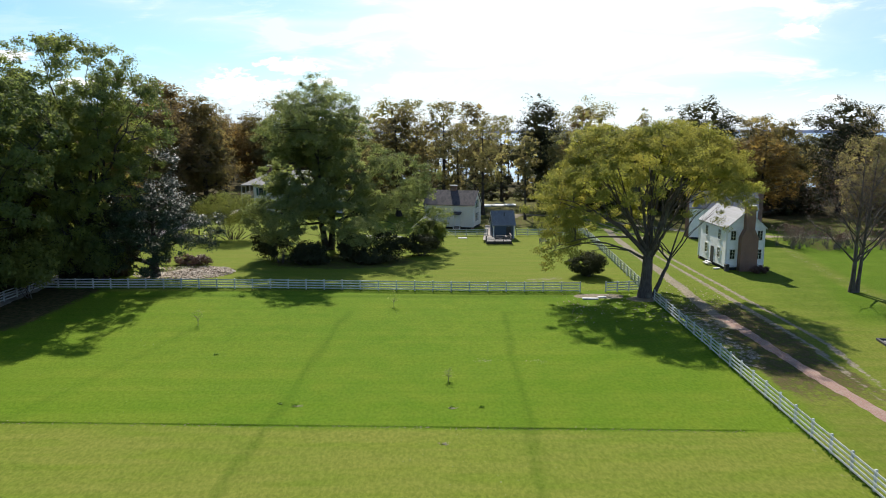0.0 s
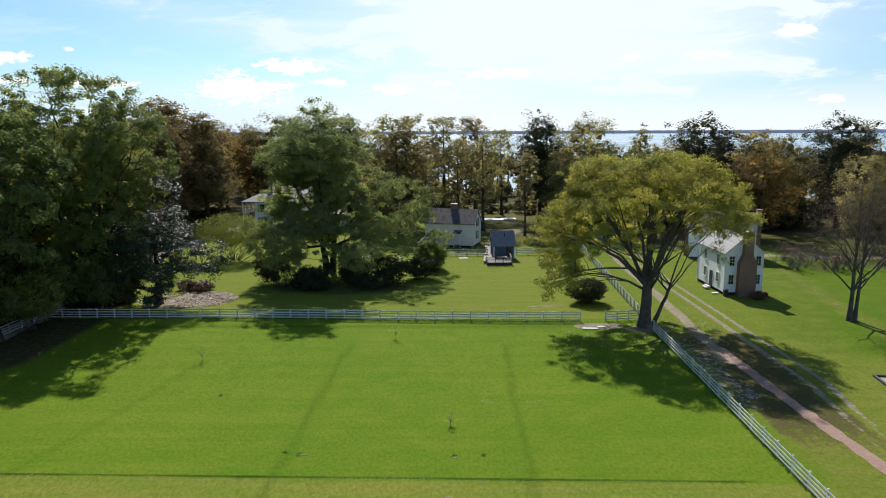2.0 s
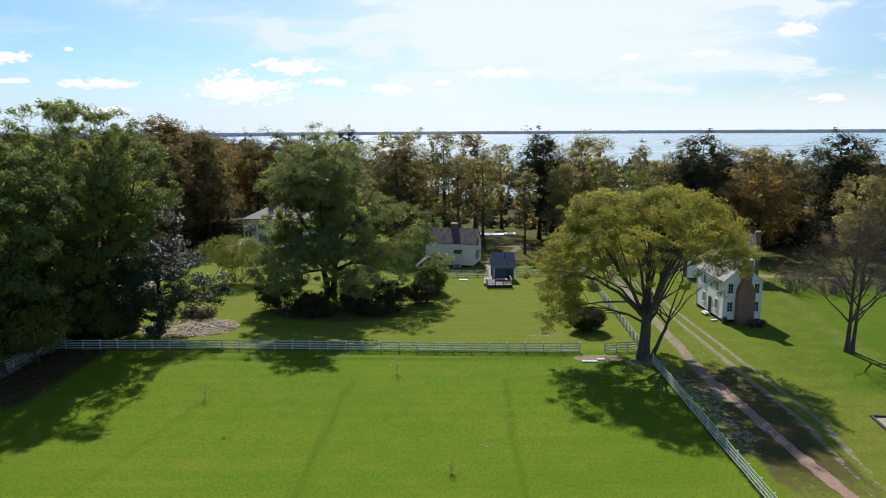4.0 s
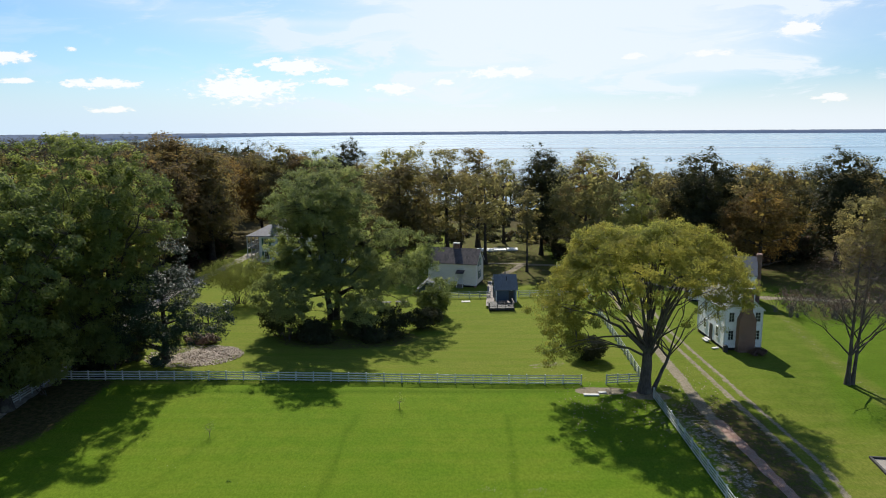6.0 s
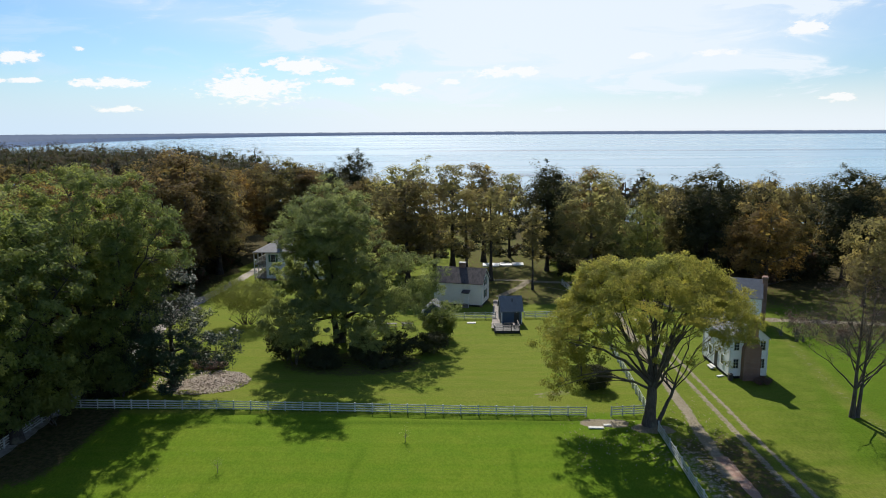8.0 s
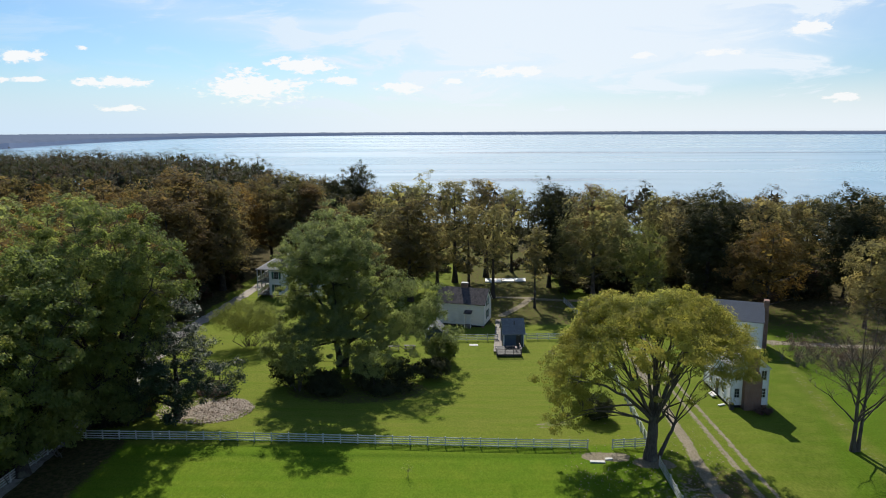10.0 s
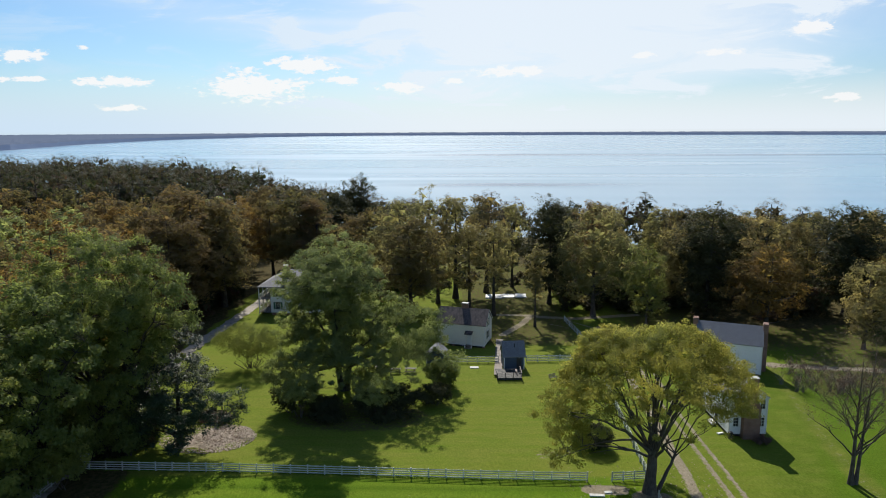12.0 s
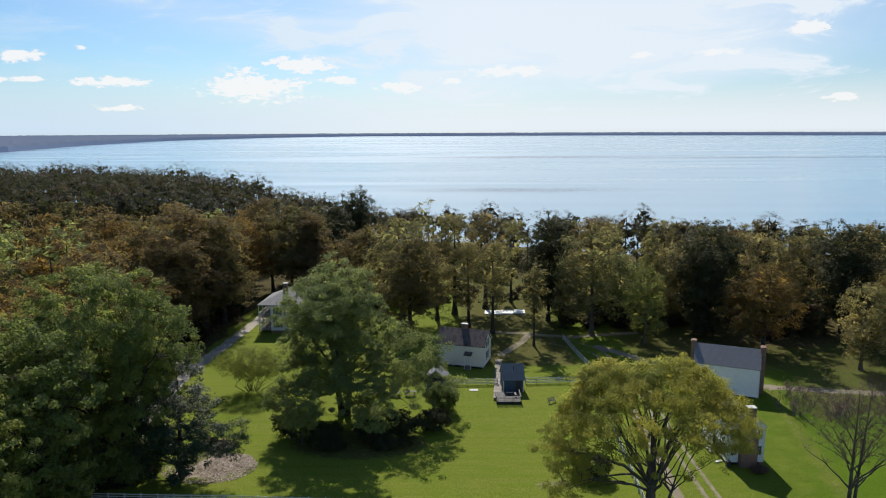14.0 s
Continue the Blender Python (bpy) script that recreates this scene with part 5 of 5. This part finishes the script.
def woods():
    rng = random.Random(77)
    spots = []
    for kind, x, y, h, w in (("cypress0", -58.8, 150, 28.2, 1.45), ("cypress1", -54.0, 158, 25.5, 1.35), ("cypress2", -42.0, 188, 25, 1.4), ("cypress0", -37.5, 184, 22.5, 1.3), ("cypress2", -58.0, 140, 24, 1.2), ("golden1", -11.9, 158, 26.6, 1.2), ("cypress1", -9.4, 147, 22.6, 1.3),
                             ("sparse0", -7.4, 190, 26, 1.1), ("open0", 0.2, 166, 25, 1.4), ("open1", 8.0, 172, 25, 1.35), ("pine0", 22.2, 160, 24.2, 1.2), ("golden0", 30.3, 149, 25.4, 1.2),
                             ("slim0", 44.7, 158, 23, 0.9), ("pine1", -31, 226, 26, 1.1), ("pine0", -36, 214, 21.5, 1.1), ("pine1", 55.0, 150, 24.3, 1.4), ("pine0", 66.5, 168, 19.5, 1.3), ("golden1", 70, 155, 22.8, 1.2), ("pine1", 85.5, 150, 24.2, 1.35), ("golden2", 90, 150, 22.6, 1.2),
                             ("slim0", 16.7, 141, 18.0, 1.3), ("open2", 8.6, 150, 21, 1.2), ("open0", 3.4, 155.5, 20, 1.1), ("open2", -4, 161, 20, 1.3), ("pale0", 40, 142, 17.3, 1.1), ("rusty0", 62.5, 137, 20.4, 1.35),
                             ("golden1", 76, 126, 18, 1.15), ("pine0", 74, 168, 18.5, 1.3), ("rusty1", 90, 133, 19, 1.3), ("cypress2", -22.5, 172, 21, 1.2), ("golden2", 38, 168, 19, 1.2), ("green0", 38, 158, 18, 1.1), ("golden0", 49, 156, 20, 1.1), ("cypress2", 77, 158, 20, 1.1),
                             ("golden2", 100, 146, 19, 1.2), ("pine0", 98, 166, 18.5, 1.2), ("cypress0", 34, 170, 23, 1.1), ("open0", 15, 178, 22, 1.0), ("cypress2", -66, 148, 25, 1.2), ("cypress0", -61, 160, 26, 1.2), ("cypress1", -57, 167, 24, 1.2), ("cypress2", -50.5, 190, 22, 1.15), ("cypress0", -40, 188, 20, 1.2), ("rusty1", -57.5, 128, 19, 1.2), ("rusty0", -58.5, 112, 21, 1.25), ("rusty1", -66, 104, 23, 1.35), ("cypress2", -64, 122, 22, 1.25), ("rusty0", -74, 111, 23, 1.35), ("rusty1", -82, 101, 23, 1.35), ("rusty1", -59, 100, 20, 1.3), ("rusty0", -57, 92, 22, 1.35), ("rusty1", -66, 92, 23, 1.4), ("rusty0", -71, 84, 23, 1.4), ("rusty1", -64, 80, 22, 1.3)):
        spots.append((x, y))
        wood_tree(kind, x, y, h, w, rng.uniform(0, 360))
    kinds = ["cypress0", "cypress1", "cypress2", "golden0", "golden1", "golden2", "pine0", "pine1", "green0", "cypress1", "cypress2"]
    tries = 0
    made = 0
    while made < 118 and tries < 9000:
        tries += 1
        x, y = rng.uniform(-170, 150), rng.uniform(95, 240)
        left = x < -57 - max(0, 6 - abs(y - 100) * 0.1) and y < 235
        mid = -48 < x <= 45 and y > 176
        right = x > 45 and y > 150 + 0.0 * x
        if not (left or mid or right) or y > shore(x) - 12 or (-0.06 * y < x < 0.135 * y and y > 176) or abs(x) > 30 + 0.62 * y:
            continue
        if min(math.hypot(x - a, y - b) for a, b in spots) < (7.2 if left else 8.0):
            continue
        spots.append((x, y))
        kind = rng.choice(kinds[:3] + kinds[8:] + ["green0", "rusty0", "rusty1"] if left else kinds)
        front = (left and x > -66) or (not left and y < 165)
        if not front:
            kind += "_back"
        h = rng.uniform(18.5, 24.5) if left else rng.uniform(13.5, 18.5)
        wood_tree(kind, x, y, h, rng.uniform(1.05, 1.4), rng.uniform(0, 360))
        made += 1
    return spots


SPOTS = woods()


def far_woods():
    """Treetops further off, too many to count, in one mesh."""
    rng = np.random.default_rng(5)
    centres, radii, tints, hearts, inner, inner_tints = [], [], [], [], [], []
    V, F = [], []
    n = 0
    cells = set()
    for _ in range(60000):
        x = rng.uniform(-620, 330)
        y = rng.uniform(170, 740)
        if y > shore(x) - 4 or abs(x) > 40 + 0.72 * y or n > 760:
            continue
        if y < 240 and -172 < x < 152 and not y > shore(x) - 45:
            continue
        if -0.06 * y < x < 0.135 * y and (y < 232 or rng.random() < 0.9):
            continue
        cell = (int(x // 9), int(y // 9))
        if cell in cells:
            continue
        cells.add(cell)
        n += 1
        tall = 10.0 * float(np.interp(x, [-110, -40], [1, 0]))
        h = rng.uniform(12.5, 19.5) + tall + (3 if rng.random() < 0.12 else 0)
        w = rng.uniform(4.2, 6.2) * (1 + tall / 30)
        k = 28
        d = rng.normal(0, 1, (k, 3))
        d[:, 2] = np.where(rng.random(k) < 0.75, np.abs(d[:, 2]), d[:, 2])
        d /= np.linalg.norm(d, axis=1)[:, None]
        z0 = float(ground_z(x, y))
        c = np.array([x, y, z0 + h * 0.62]) + d * (w, w, h * 0.34) * (0.80 + 0.20 * rng.random(k)[:, None])
        centres.append(c)
        radii.append(np.full(k, 0.95))
        hearts.append(np.tile((x, y, z0 + h * 0.5), (k, 1)))
        own = rng.random()
        tints.append(np.full(k * 60, own))
        inner.append(np.array([x, y, z0 + h * 0.55]) + d[:14] * (w, w, h * 0.34) * 0.66)
        inner_tints.append(np.full(14 * 9, own))
        tube(V, F, np.array([[x, y, z0 - 0.5], [x, y, z0 + h * 0.85]]), (0.35, 0.12), 4)
    co = leaves_at(np.concatenate(centres), np.concatenate(radii), 20, 0.43, rng, heart=np.concatenate(hearts), tri=True, loose=0.2)
    core = np.concatenate(inner)
    co = np.concatenate([co, leaves_at(core, np.full(len(core), 1.0), 3, 1.7, rng, lift=0.0, tri=True)])
    ob = thing("far_woods", Matrix(), "dense autumn woods of green and russet treetops by the lake", "woods", kind="stuff")
    me = quads_mesh("treetops", co, M["wood_far"])
    me.attributes.new("tint", "FLOAT", "POINT").data.foreach_set("value", np.concatenate(tints + inner_tints).astype(np.float32))
    part("treetops", me, ob)
    part("trunks", mesh_of("trunks", V, F, M["bark_dark"]), ob)


far_woods()


def undergrowth():
    """Bushes and young trees that fill the foot of the woods."""
    rng = np.random.default_rng(15)
    c, r = [], []
    def bush(x, y, h, w):
        k = int(6 + 5 * w)
        d = rng.normal(0, 1, (k, 3))
        d /= np.linalg.norm(d, axis=1)[:, None]
        c.append(np.array([x, y, float(ground_z(x, y)) + h * 0.45]) + d * (w, w, h * 0.5) * rng.random((k, 1)) ** 0.4)
        r.append(np.full(k, 0.75))
    for _ in range(70):
        bush(rng.uniform(-64, -53.5), rng.uniform(92, 172), rng.uniform(1.5, 5), rng.uniform(1, 2.2))
    for _ in range(60):
        bush(rng.uniform(-64, -50), rng.uniform(60, 92), rng.uniform(3, 8), rng.uniform(1.2, 2.6))
    for _ in range(16):
        bush(rng.uniform(-46, -41), rng.uniform(80, 92), rng.uniform(2, 4.5), rng.uniform(1.0, 1.8))
    for _ in range(60):
        bush(rng.uniform(-46, -8), rng.uniform(172, 186), rng.uniform(2, 6), rng.uniform(1.4, 2.8))
    for _ in range(60):
        bush(rng.uniform(24, 52), rng.uniform(152, 172), rng.uniform(2, 6), rng.uniform(1.4, 2.6))
    for _ in range(90):
        bush(rng.uniform(52, 125), rng.uniform(146, 172), rng.uniform(2, 6.5), rng.uniform(1.4, 2.8))
    for _ in range(40):
        bush(rng.uniform(-10, 24), rng.uniform(225, 262), rng.uniform(2, 5), rng.uniform(1.4, 2.8))
    for _ in range(34):
        bush(rng.uniform(-10, 24), rng.uniform(176, 214), rng.uniform(1, 3.5), rng.uniform(1.2, 2.6))
    co = leaves_at(np.concatenate(c), np.concatenate(r), 16, 0.6, rng, tri=True)
    tints = np.repeat(np.concatenate([np.full(len(q), rng.random()) for q in c]), 48)
    me = quads_mesh("undergrowth", co, M["wood_far"])
    me.attributes.new("tint", "FLOAT", "POINT").data.foreach_set("value", tints.astype(np.float32))
    tagged(new("undergrowth", me), "tangled green and brown bushes at the foot of the woods", "bushes", kind="stuff")


undergrowth()


# ---- small things on the grass ----
def picnic_table():
    ob = thing("picnic_table", pose(-10.2, 113.0, 0, 0, 0, 4), "dark timber picnic table in the shade", "table", "picnic tables")
    for i in range(5):
        part("board", bevelled("board", [((0, -0.3 + i * 0.15, 0.74), (1.9, 0.14, 0.04))], M["darkwood"], 0.006), ob)
    for s in (-1, 1):
        part("seat", bevelled("seat", [((0, s * 0.68, 0.45), (1.9, 0.26, 0.04))], M["darkwood"], 0.006), ob)
        for x in (-0.7, 0.7):
            part("leg", bevelled("leg", [((x, s * 0.42, 0.36), (0.09, 0.09, 0.84), Matrix.Rotation(s * 0.4, 4, "X"))], M["darkwood"], 0.006), ob)
    for x in (-0.7, 0.7):
        part("brace", bevelled("brace", [((x, 0, 0.42), (0.05, 1.6, 0.09))], M["darkwood"], 0.006), ob)
    copy_thing(ob, pose(-7.6, 113.3, 0, 0, 0, -6))
    copy_thing(ob, pose(-12.8, 114.4, 0, 0, 0, 12))


def small_shed():
    h = gabled("small_shed", (-5.0, 116.4), -6.0, 3.4, 3.0, 0.1, 2.0, 3.5, "blue", "roof_grey", "small dark shed with grey roof and white trim", 0.3, "y")
    part("door", bevelled("door", [((1.7, -0.03, 1.05), (0.9, 0.06, 1.8))], M["darkwood"], 0.01), h)


def lawn_bench():
    ob = thing("wooden_bench", pose(16.1, 110.0, 0, 0, 0, 35), "weathered wooden bench on the grass", "bench")
    for i in range(3):
        part("slat", bevelled("slat", [((0, -0.14 + i * 0.14, 0.45), (1.5, 0.12, 0.04))], M["wood"], 0.006), ob)
    for i in range(3):
        part("back_slat", bevelled("back_slat", [((0, 0.26 + i * 0.03, 0.58 + i * 0.14), (1.5, 0.03, 0.1))], M["wood"], 0.006), ob)
    for x in (-0.65, 0.65):
        part("leg", bevelled("leg", [((x, -0.15, 0.22), (0.07, 0.07, 0.44)), ((x, 0.25, 0.45), (0.07, 0.07, 0.92)), ((x, 0.05, 0.4), (0.06, 0.45, 0.06))], M["wood"], 0.006), ob)


def house_foot():
    ob = thing("dust_bin", pose(36.55, 88.0, 0), "small dark bin at the house corner", "bin")
    part("body", bevelled("body", [((0, 0, 0.4), (0.5, 0.5, 0.85))], M["darkwood"], 0.04), ob)
    part("lid", bevelled("lid", [((0, 0, 0.86), (0.56, 0.56, 0.08))], M["darkwood"], 0.03), ob)
    ob = thing("splash_block", pose(35.8, 89.4, 0, 0, 0, 20), "white concrete splash block beside the wall", "block")
    part("block", bevelled("block", [((0, 0, 0.1), (1.0, 0.4, 0.16))], M["trim"], 0.03), ob)
    ob = thing("door_step", pose(15.9, 73.2, 0, 0, 0, -3), "worn pale stone step at the fence opening", "step")
    part("block", bevelled("block", [((0, 0, 0.04), (1.7, 0.55, 0.14))], M["stone"], 0.04), ob)
    ob = thing("door_step", pose(17.3, 73.9, 0, 0, 0, 5), "worn pale stone step at the fence opening", "step")
    part("block", bevelled("block", [((0, 0, 0.03), (0.9, 0.5, 0.12))], M["stone"], 0.04), ob)


picnic_table()
small_shed()
lawn_bench()
house_foot()
shrub("chimney_bush", 40.0, 86.4, 2.4, 1.2, 1.1, "russet", 39, "low dry bush at the foot of the brick chimney", 40, 40, 0.16, 5, 0.35, 0.05)


def brush():
    """Leafless grey-brown scrub on the rough ground past the lawn."""
    rng = np.random.default_rng(17)
    V, F, c = [], [], []
    for _ in range(70):
        x, y = rng.uniform(52, 84), rng.uniform(103, 114)
        if x < 55 and y > 109:
            continue
        h = rng.uniform(1.2, 3.4)
        z = float(ground_z(x, y))
        for _ in range(16):
            tip = np.array([x, y, z]) + (rng.normal(0, h * 0.35), rng.normal(0, h * 0.35), h * rng.uniform(0.6, 1.1))
            tube(V, F, arc((x + rng.normal(0, 0.15), y + rng.normal(0, 0.15), z - 0.05), tip, 0.1, rng, 4, 0.06), (0.02, 0.015, 0.01, 0.005), 3)
            c.append(tip)
    ob = thing("scrub", Matrix(), "leafless grey-brown scrub past the lawn", "scrub", kind="stuff")
    part("stems", mesh_of("stems", V, F, M["bark_grey"]), ob)
    part("leaves", quads_mesh("leaves", leaves_at(np.array(c), np.full(len(c), 0.4), 7, 0.15, rng, tri=True), M["russet"]), ob)


brush()


def small_things():
    ob = thing("concrete_slab", pose(3.3, 115.5, 0, 0, 0, 2), "pale concrete slab lying in the grass", "slab")
    part("block", bevelled("block", [((0, 0, 0.08), (1.5, 0.9, 0.2))], M["stone"], 0.03), ob)
    ob = thing("flat_stone", pose(2.5, 112.3, 0), "pale flat stone in the grass", "stone")
    part("block", bevelled("block", [((0, 0, 0.02), (1.1, 0.6, 0.08))], M["stone"], 0.03), ob)
    ob = thing("timber_box", pose(37.2, 56.2, 0, 0, 0, -8), "low dark timber frame around bare soil", "planter")
    part("frame", bevelled("frame", [((1.6, 1.6, 0.12), (3.4, 0.2, 0.3)), ((1.6, -1.6, 0.12), (3.4, 0.2, 0.3)), ((0, 0, 0.12), (0.2, 3.0, 0.3)), ((3.2, 0, 0.12), (0.2, 3.0, 0.3))], M["darkwood"], 0.02), ob)
    part("soil", bevelled("soil", [((1.6, 0, 0.05), (3.0, 3.0, 0.12))], M["gravel"], 0.01), ob)
    ob = thing("concrete_pad", pose(12.2, 167.5, 0, 0, 0, -3), "pale concrete pad strewn with leaves behind the trees", "pad")
    for x, w in ((-2.6, 4.0), (1.0, 3.0), (4.0, 2.7)):
        part("slab", bevelled("slab", [((x, 0.15 * x, 0.1), (w, 3.4, 0.3))], M["trim"], 0.03), ob)
    for x, y, h, s in ((-5.1, 69.7, 1.9, 1), (0.35, 48.2, 1.1, 2), (-22.9, 62.8, 1.7, 3)):
        t, c = tree_meshes("sapling", s, [(0, 0, h * 0.62, h * 0.4, h * 0.4, h * 0.36)], 0.025, h * 0.3, 7, 40, 0.2, 3, 0.08, M["oak"], M["bark_grey"], None, ((0, 0),), 0.009, 0.3, 0.2)
        plant("sapling", t, c, pose(x, y, float(ground_z(x, y))), "small bare sapling standing in the lawn", "sapling", "saplings on the lawn")
    rng = np.random.default_rng(9)
    pale = []
    for x, y, r in ((3.4, 52.8, 0.9), (7.4, 52.7, 0.8), (0.0, 38.1, 0.25), (0.6, 43.2, 0.25), (-9.6, 43.6, 0.3)):
        pale.append(np.array([x, y, float(ground_z(x, y)) + 0.03]) + rng.normal(0, 1, (40, 3)) * (r * 0.6, r * 0.3, 0.005))
    pale = np.concatenate(pale)
    tagged(new("pale_flowers", quads_mesh("pale_flowers", leaves_at(pale, np.full(len(pale), 0.02), 1, 0.07, rng, 2.0), M["fallen"])), "thin patches of pale clover flowers in the lawn", "flowers", kind="stuff")
    for x, y, r in ((-18.5, 54.3, 0.34), (0.55, 43.4, 0.3), (-9.9, 43.8, 0.5), (-10.9, 44.0, 0.35), (2.5, 43.4, 0.3), (0.35, 47.9, 0.55), (-5.1, 69.4, 0.5)):
        co = leaves_at(np.array([[x, y, float(ground_z(x, y)) + 0.05]]), np.array([r * 0.7]), 36, 0.09, rng, 0.6, 0.25)
        tagged(new("grass_tuft", quads_mesh("grass_tuft", co, M["blades"])), "dark weedy tuft in the mown lawn", "tuft", "tufts in the lawn")


small_things()


def fallen_leaves():
    rng = np.random.default_rng(6)
    n = 5200
    a, r = rng.uniform(0, 6.283, n), rng.random(n) ** 0.6
    x, y = -33.2 + 6.4 * r * np.cos(a), 87.6 + 4.6 * r * np.sin(a)
    keep = rng.random(n) < 0.35 + 0.65 * soft(x, -36, -31)
    c = np.stack([x, y, ground_z(x, y) + 0.04], 1)[keep]
    co = leaves_at(c, np.full(len(c), 0.03), 1, 0.24, rng, 2.0)
    tagged(new("fallen_leaves", quads_mesh("fallen_leaves", co, M["fallen"])), "scatter of pale dry leaves under the magnolia", "leaves", kind="stuff")
    x, y = rng.uniform(12, 30, 700), rng.normal(72, 4.5, 700)
    c = np.stack([x, y, ground_z(x, y) + 0.03], 1)
    tagged(new("dropped_leaves", quads_mesh("dropped_leaves", leaves_at(c, np.full(len(c), 0.02), 1, 0.16, rng, 2.0), M["fallen"])), "thin scatter of dry leaves beneath the elm", "leaves", kind="stuff")


fallen_leaves()


def rough_grass():
    """Longer grass along the terrace edge and the fence feet."""
    rng = np.random.default_rng(12)
    x = rng.uniform(-45, 18.5, 900)
    y = terrace(x) - 0.2 + rng.normal(0, 0.10, len(x))
    e = np.stack([x, y, ground_z(x, y) + 0.02], 1)
    tagged(new("clods", quads_mesh("clods", leaves_at(e, np.full(len(e), 0.03), 1, 0.07, rng, 1.5), M["fallen"])), "pale crumbs of soil and straw along the bank", "soil", kind="stuff")
    x2 = rng.uniform(-45, 15.4, 2600)
    y2 = 79.0 - (x2 + 46.8) * 0.0402 + rng.normal(0, 0.12, len(x2))
    y3 = rng.uniform(24, 72, 2600)
    x3 = 21.45 + (y3 - 22) * 0.0209 + rng.normal(0, 0.12, len(y3))
    X, Y = np.concatenate([x2, x3]), np.concatenate([y2, y3])
    c = np.stack([X, Y, ground_z(X, Y) + 0.03], 1)
    co = leaves_at(c, np.full(len(c), 0.05), 2, 0.13, rng, 0.0, 1.0)
    tagged(new("rough_grass", quads_mesh("rough_grass", co, M["blades"])), "longer uncut grass along the fence feet", "grass", kind="stuff")


rough_grass()
